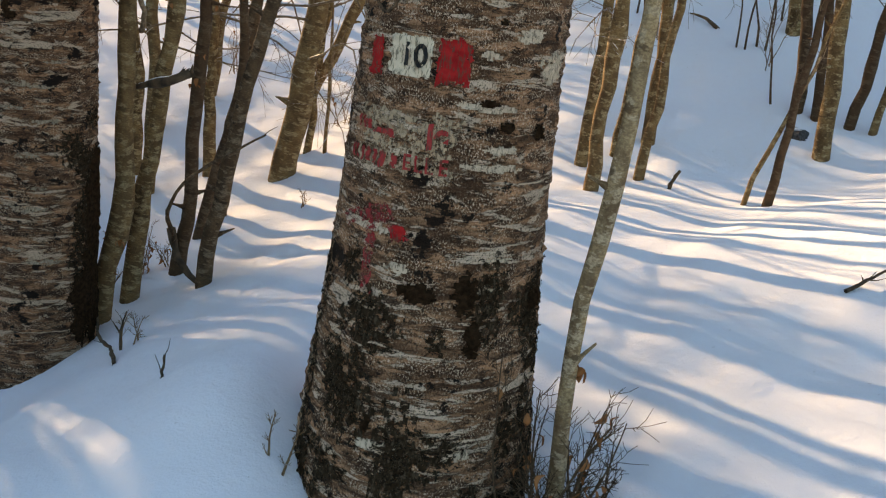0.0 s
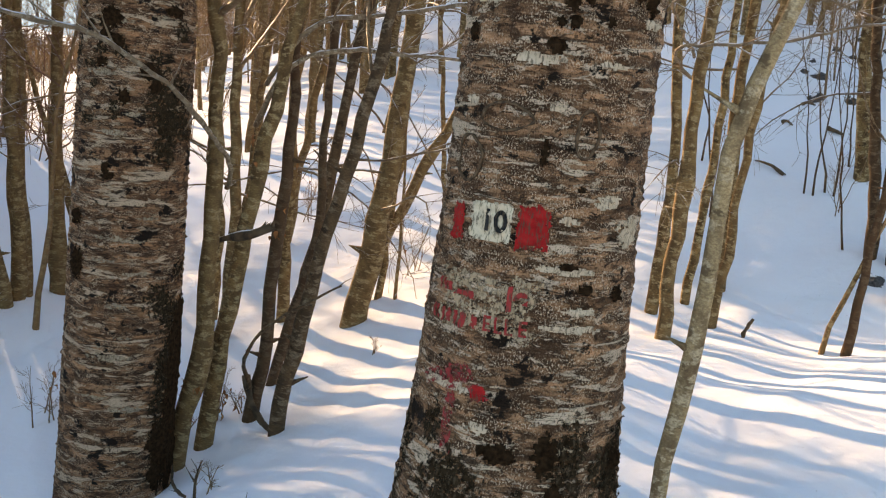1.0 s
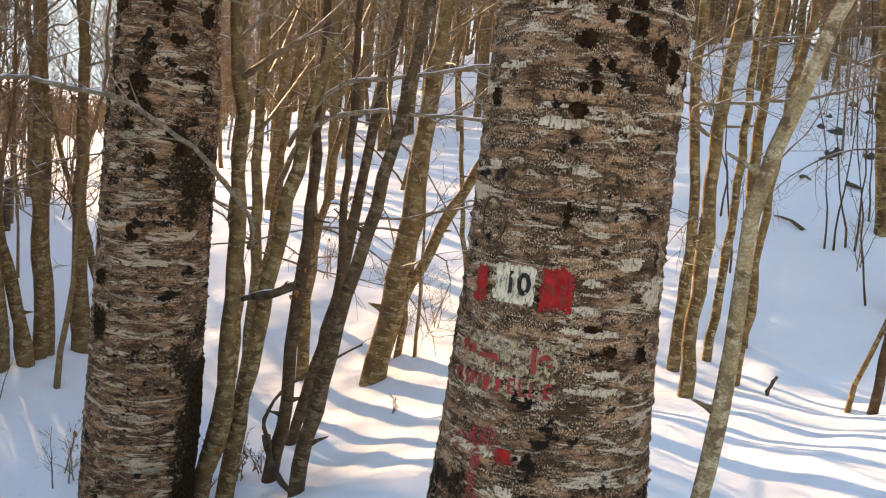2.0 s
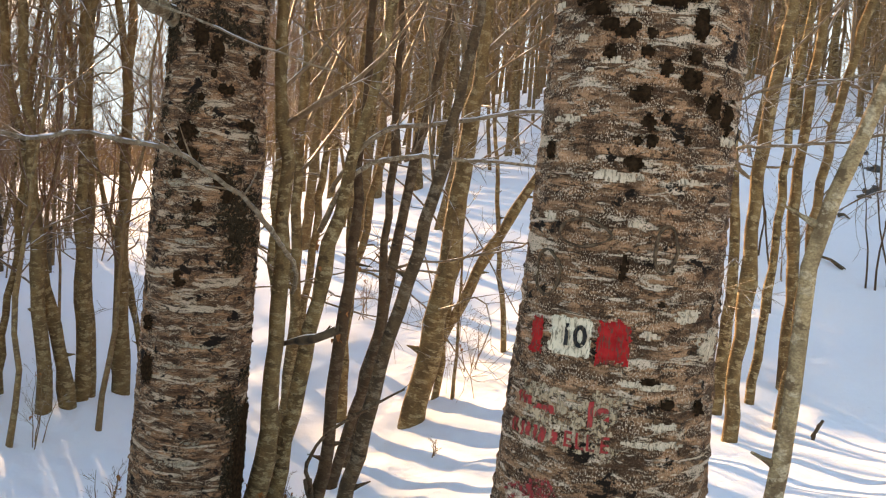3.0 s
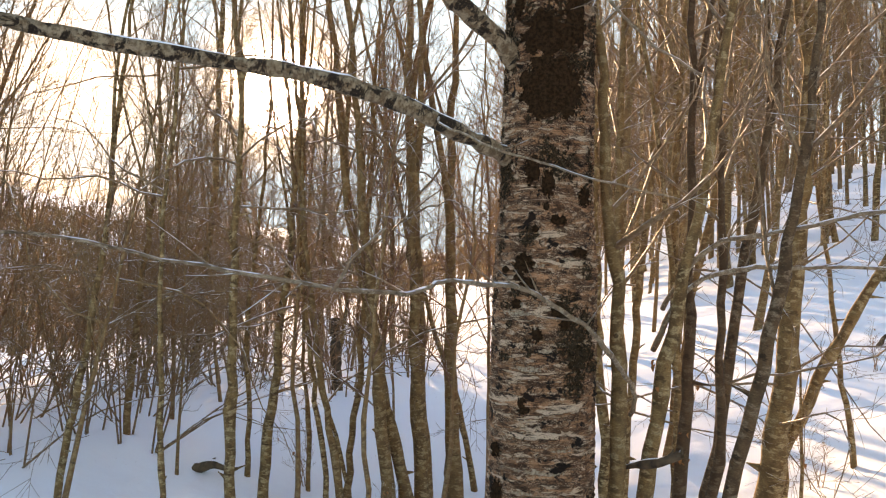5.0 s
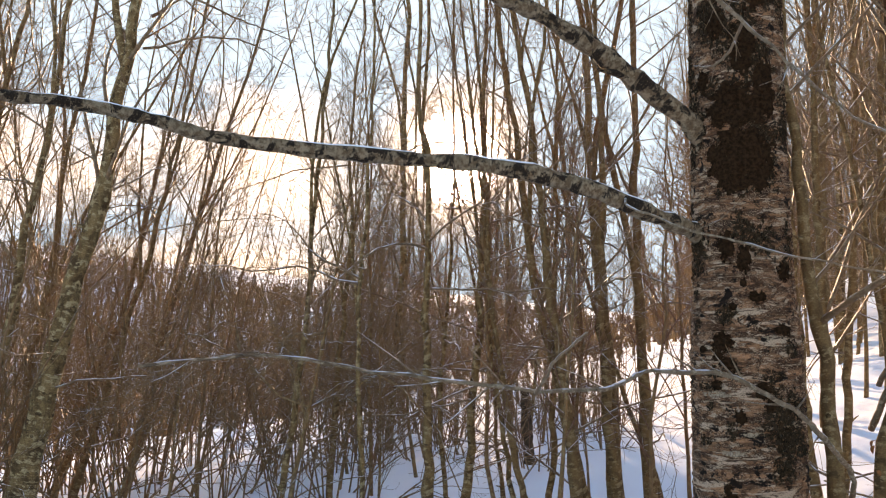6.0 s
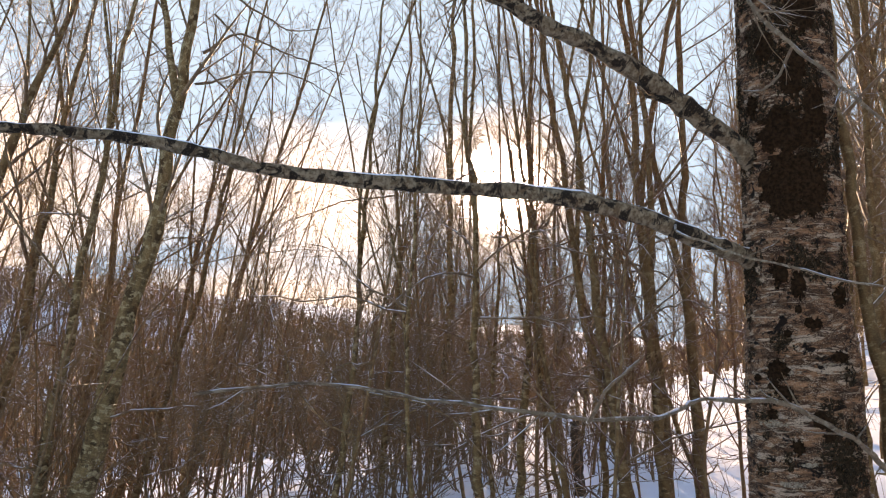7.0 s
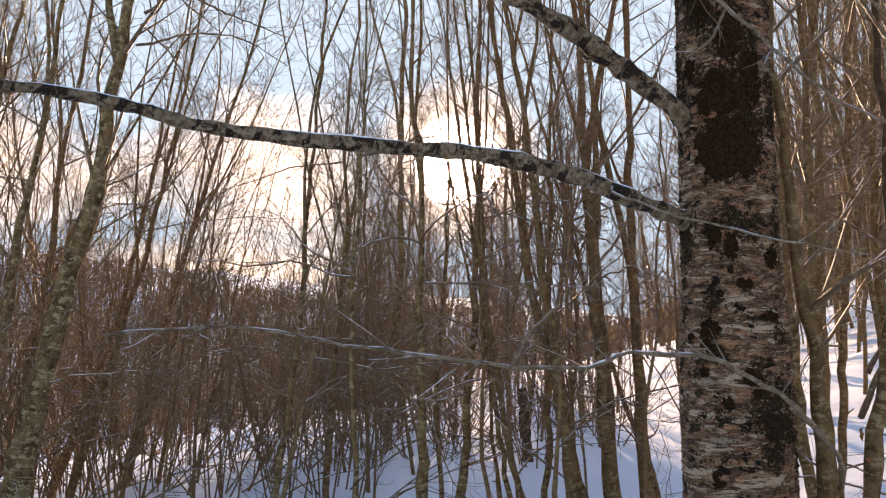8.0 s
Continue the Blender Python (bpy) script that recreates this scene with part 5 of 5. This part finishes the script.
fallen("branch_piece", [(2.65, 9.2, 0.02), (2.69, 9.16, 0.04), (2.74, 9.12, 0.01)], 0.018, 0.007, 38, "dark piece of dead wood on snow", 0)
fallen("branch_piece", [(3.02, 8.95, 0.03), (3.14, 8.86, 0.02)], 0.024, 0.010, 46, "dark piece of dead wood on snow", 0)
fallen("branch_piece", [(-0.17, 10.40, -0.02), (-0.14, 10.42, 0.05), (-0.10, 10.44, 0.10)], 0.034, 0.014, 39, "dark knot of dead wood in snow", 0)
fallen("branch_piece", [(-5.0, 5.6, 0.0), (-4.85, 5.6, 0.12), (-4.7, 5.65, 0.10)], 0.05, 0.015, 42, "dark snow-dusted root clump", 6, None, True)
fallen("branch_piece", [(-2.62, 6.0, 0.2), (-2.5, 6.0, 0.1), (-2.45, 6.0, 0.05)], 0.03, 0.012, 43, "dark hooked dead branch", 5, None, False)
fallen("stump", [(-5.55, 8.58, -0.1), (-5.57, 8.58, 0.4), (-5.6, 8.58, 0.78)], 0.075, 0.055, 44, "broken dark stump standing in snow", 2)
fallen("stump", [(-5.2, 8.9, -0.1), (-5.2, 8.9, 0.5)], 0.05, 0.035, 45, "broken dark stump standing in snow", 2)


for n, (x, y, h) in enumerate(((-2.35, 5.9, 4.2), (-2.95, 5.75, 3.8), (-3.35, 5.3, 4.0), (-2.7, 6.6, 4.4), (-3.7, 6.3, 4.0), (-3.1, 7.0, 4.3), (-4.1, 5.6, 3.6))):
    trunk, crown = grow(900 + n, h, 0.022, (0.03 * math.sin(n), 0.02), 0.01, 1.0, 22, 4, 1, 8, 0.02, 0.28, 0.0022)
    tree_thing("red_sapling", trunk, crown, BARK_SHRUB, BARK_RED, x, y, "reddish-brown twiggy bare sapling in snow", "sapling", "reddish saplings")

# ---- rocks on the slope, with snow on top ----
def rock_mesh(seed):
    bm = bmesh.new()
    bmesh.ops.create_icosphere(bm, subdivisions=3, radius=1.0)
    for v in bm.verts:
        n = noise.fractal(v.co * 1.1 + Vector((seed, seed * 2, 0)), 0.7, 2.0, 4)
        v.co *= 1 + 0.45 * n
        v.co.z *= 0.75
    me = bpy.data.meshes.new("stone")
    bm.to_mesh(me)
    bm.free()
    me.materials.append(ROCK)
    return me


def cap_mesh(seed):
    bm = bmesh.new()
    bmesh.ops.create_icosphere(bm, subdivisions=3, radius=1.0)
    for v in bm.verts:
        n = noise.fractal(v.co * 1.3 + Vector((seed + 50, seed, 0)), 0.7, 2.0, 3)
        v.co *= 1 + 0.25 * n
        v.co.z = 0.56 + 0.20 * max(-0.2, v.co.z)
        v.co.x = v.co.x * 0.45 + 0.15
        v.co.y = v.co.y * 0.5 + 0.2
    me = bpy.data.meshes.new("snow_cap")
    bm.to_mesh(me)
    bm.free()
    me.materials.append(SNOW_CAP)
    me.polygons.foreach_set("use_smooth", [True] * len(me.polygons))
    return me


ROCKS, CAPS = [rock_mesh(k * 5.0) for k in range(5)], [cap_mesh(k * 3.0) for k in range(5)]
rock_rng = np.random.default_rng(9)


def rock(k, x, y, size):
    ob = tagged(new("rock"), "dark rough rock capped with snow", "rock", "rocks on the slope")
    ob.matrix_world = pose(x, y, snow_z(x, y) - size * 0.42, rock_rng.uniform(-25, 25), rock_rng.uniform(-25, 25), rock_rng.uniform(0, 360)) @ Matrix.Diagonal((size, size * rock_rng.uniform(0.5, 1.1), size * rock_rng.uniform(0.8, 1.5), 1))
    part("stone", ROCKS[k % 5], ob)
    part("snow_cap", CAPS[k % 5], ob, "white snow cap")


rock(0, 2.60, 6.36, 0.09)
for k in range(30):
    rock(k, rock_rng.uniform(3.0, 5.6), rock_rng.uniform(9.4, 12.8), rock_rng.uniform(0.04, 0.10))

for k, (x, y) in enumerate(((2.52, 7.76), (2.59, 7.70), (2.67, 7.75), (2.73, 7.72), (3.02, 8.24), (2.56, 6.80), (1.77, 8.45), (1.70, 7.35), (3.30, 8.60))):   # thin dark suckers below the rocks
    stem(x, y, 0.009, -0.12 + 0.14 * math.sin(k * 2.3), 0.0, 0.05 * math.cos(k * 1.7), 1.3 + 0.3 * (k % 4), 0.5, BARK_DARK, 5, "thin dark bare sucker leaning on the snowy slope")
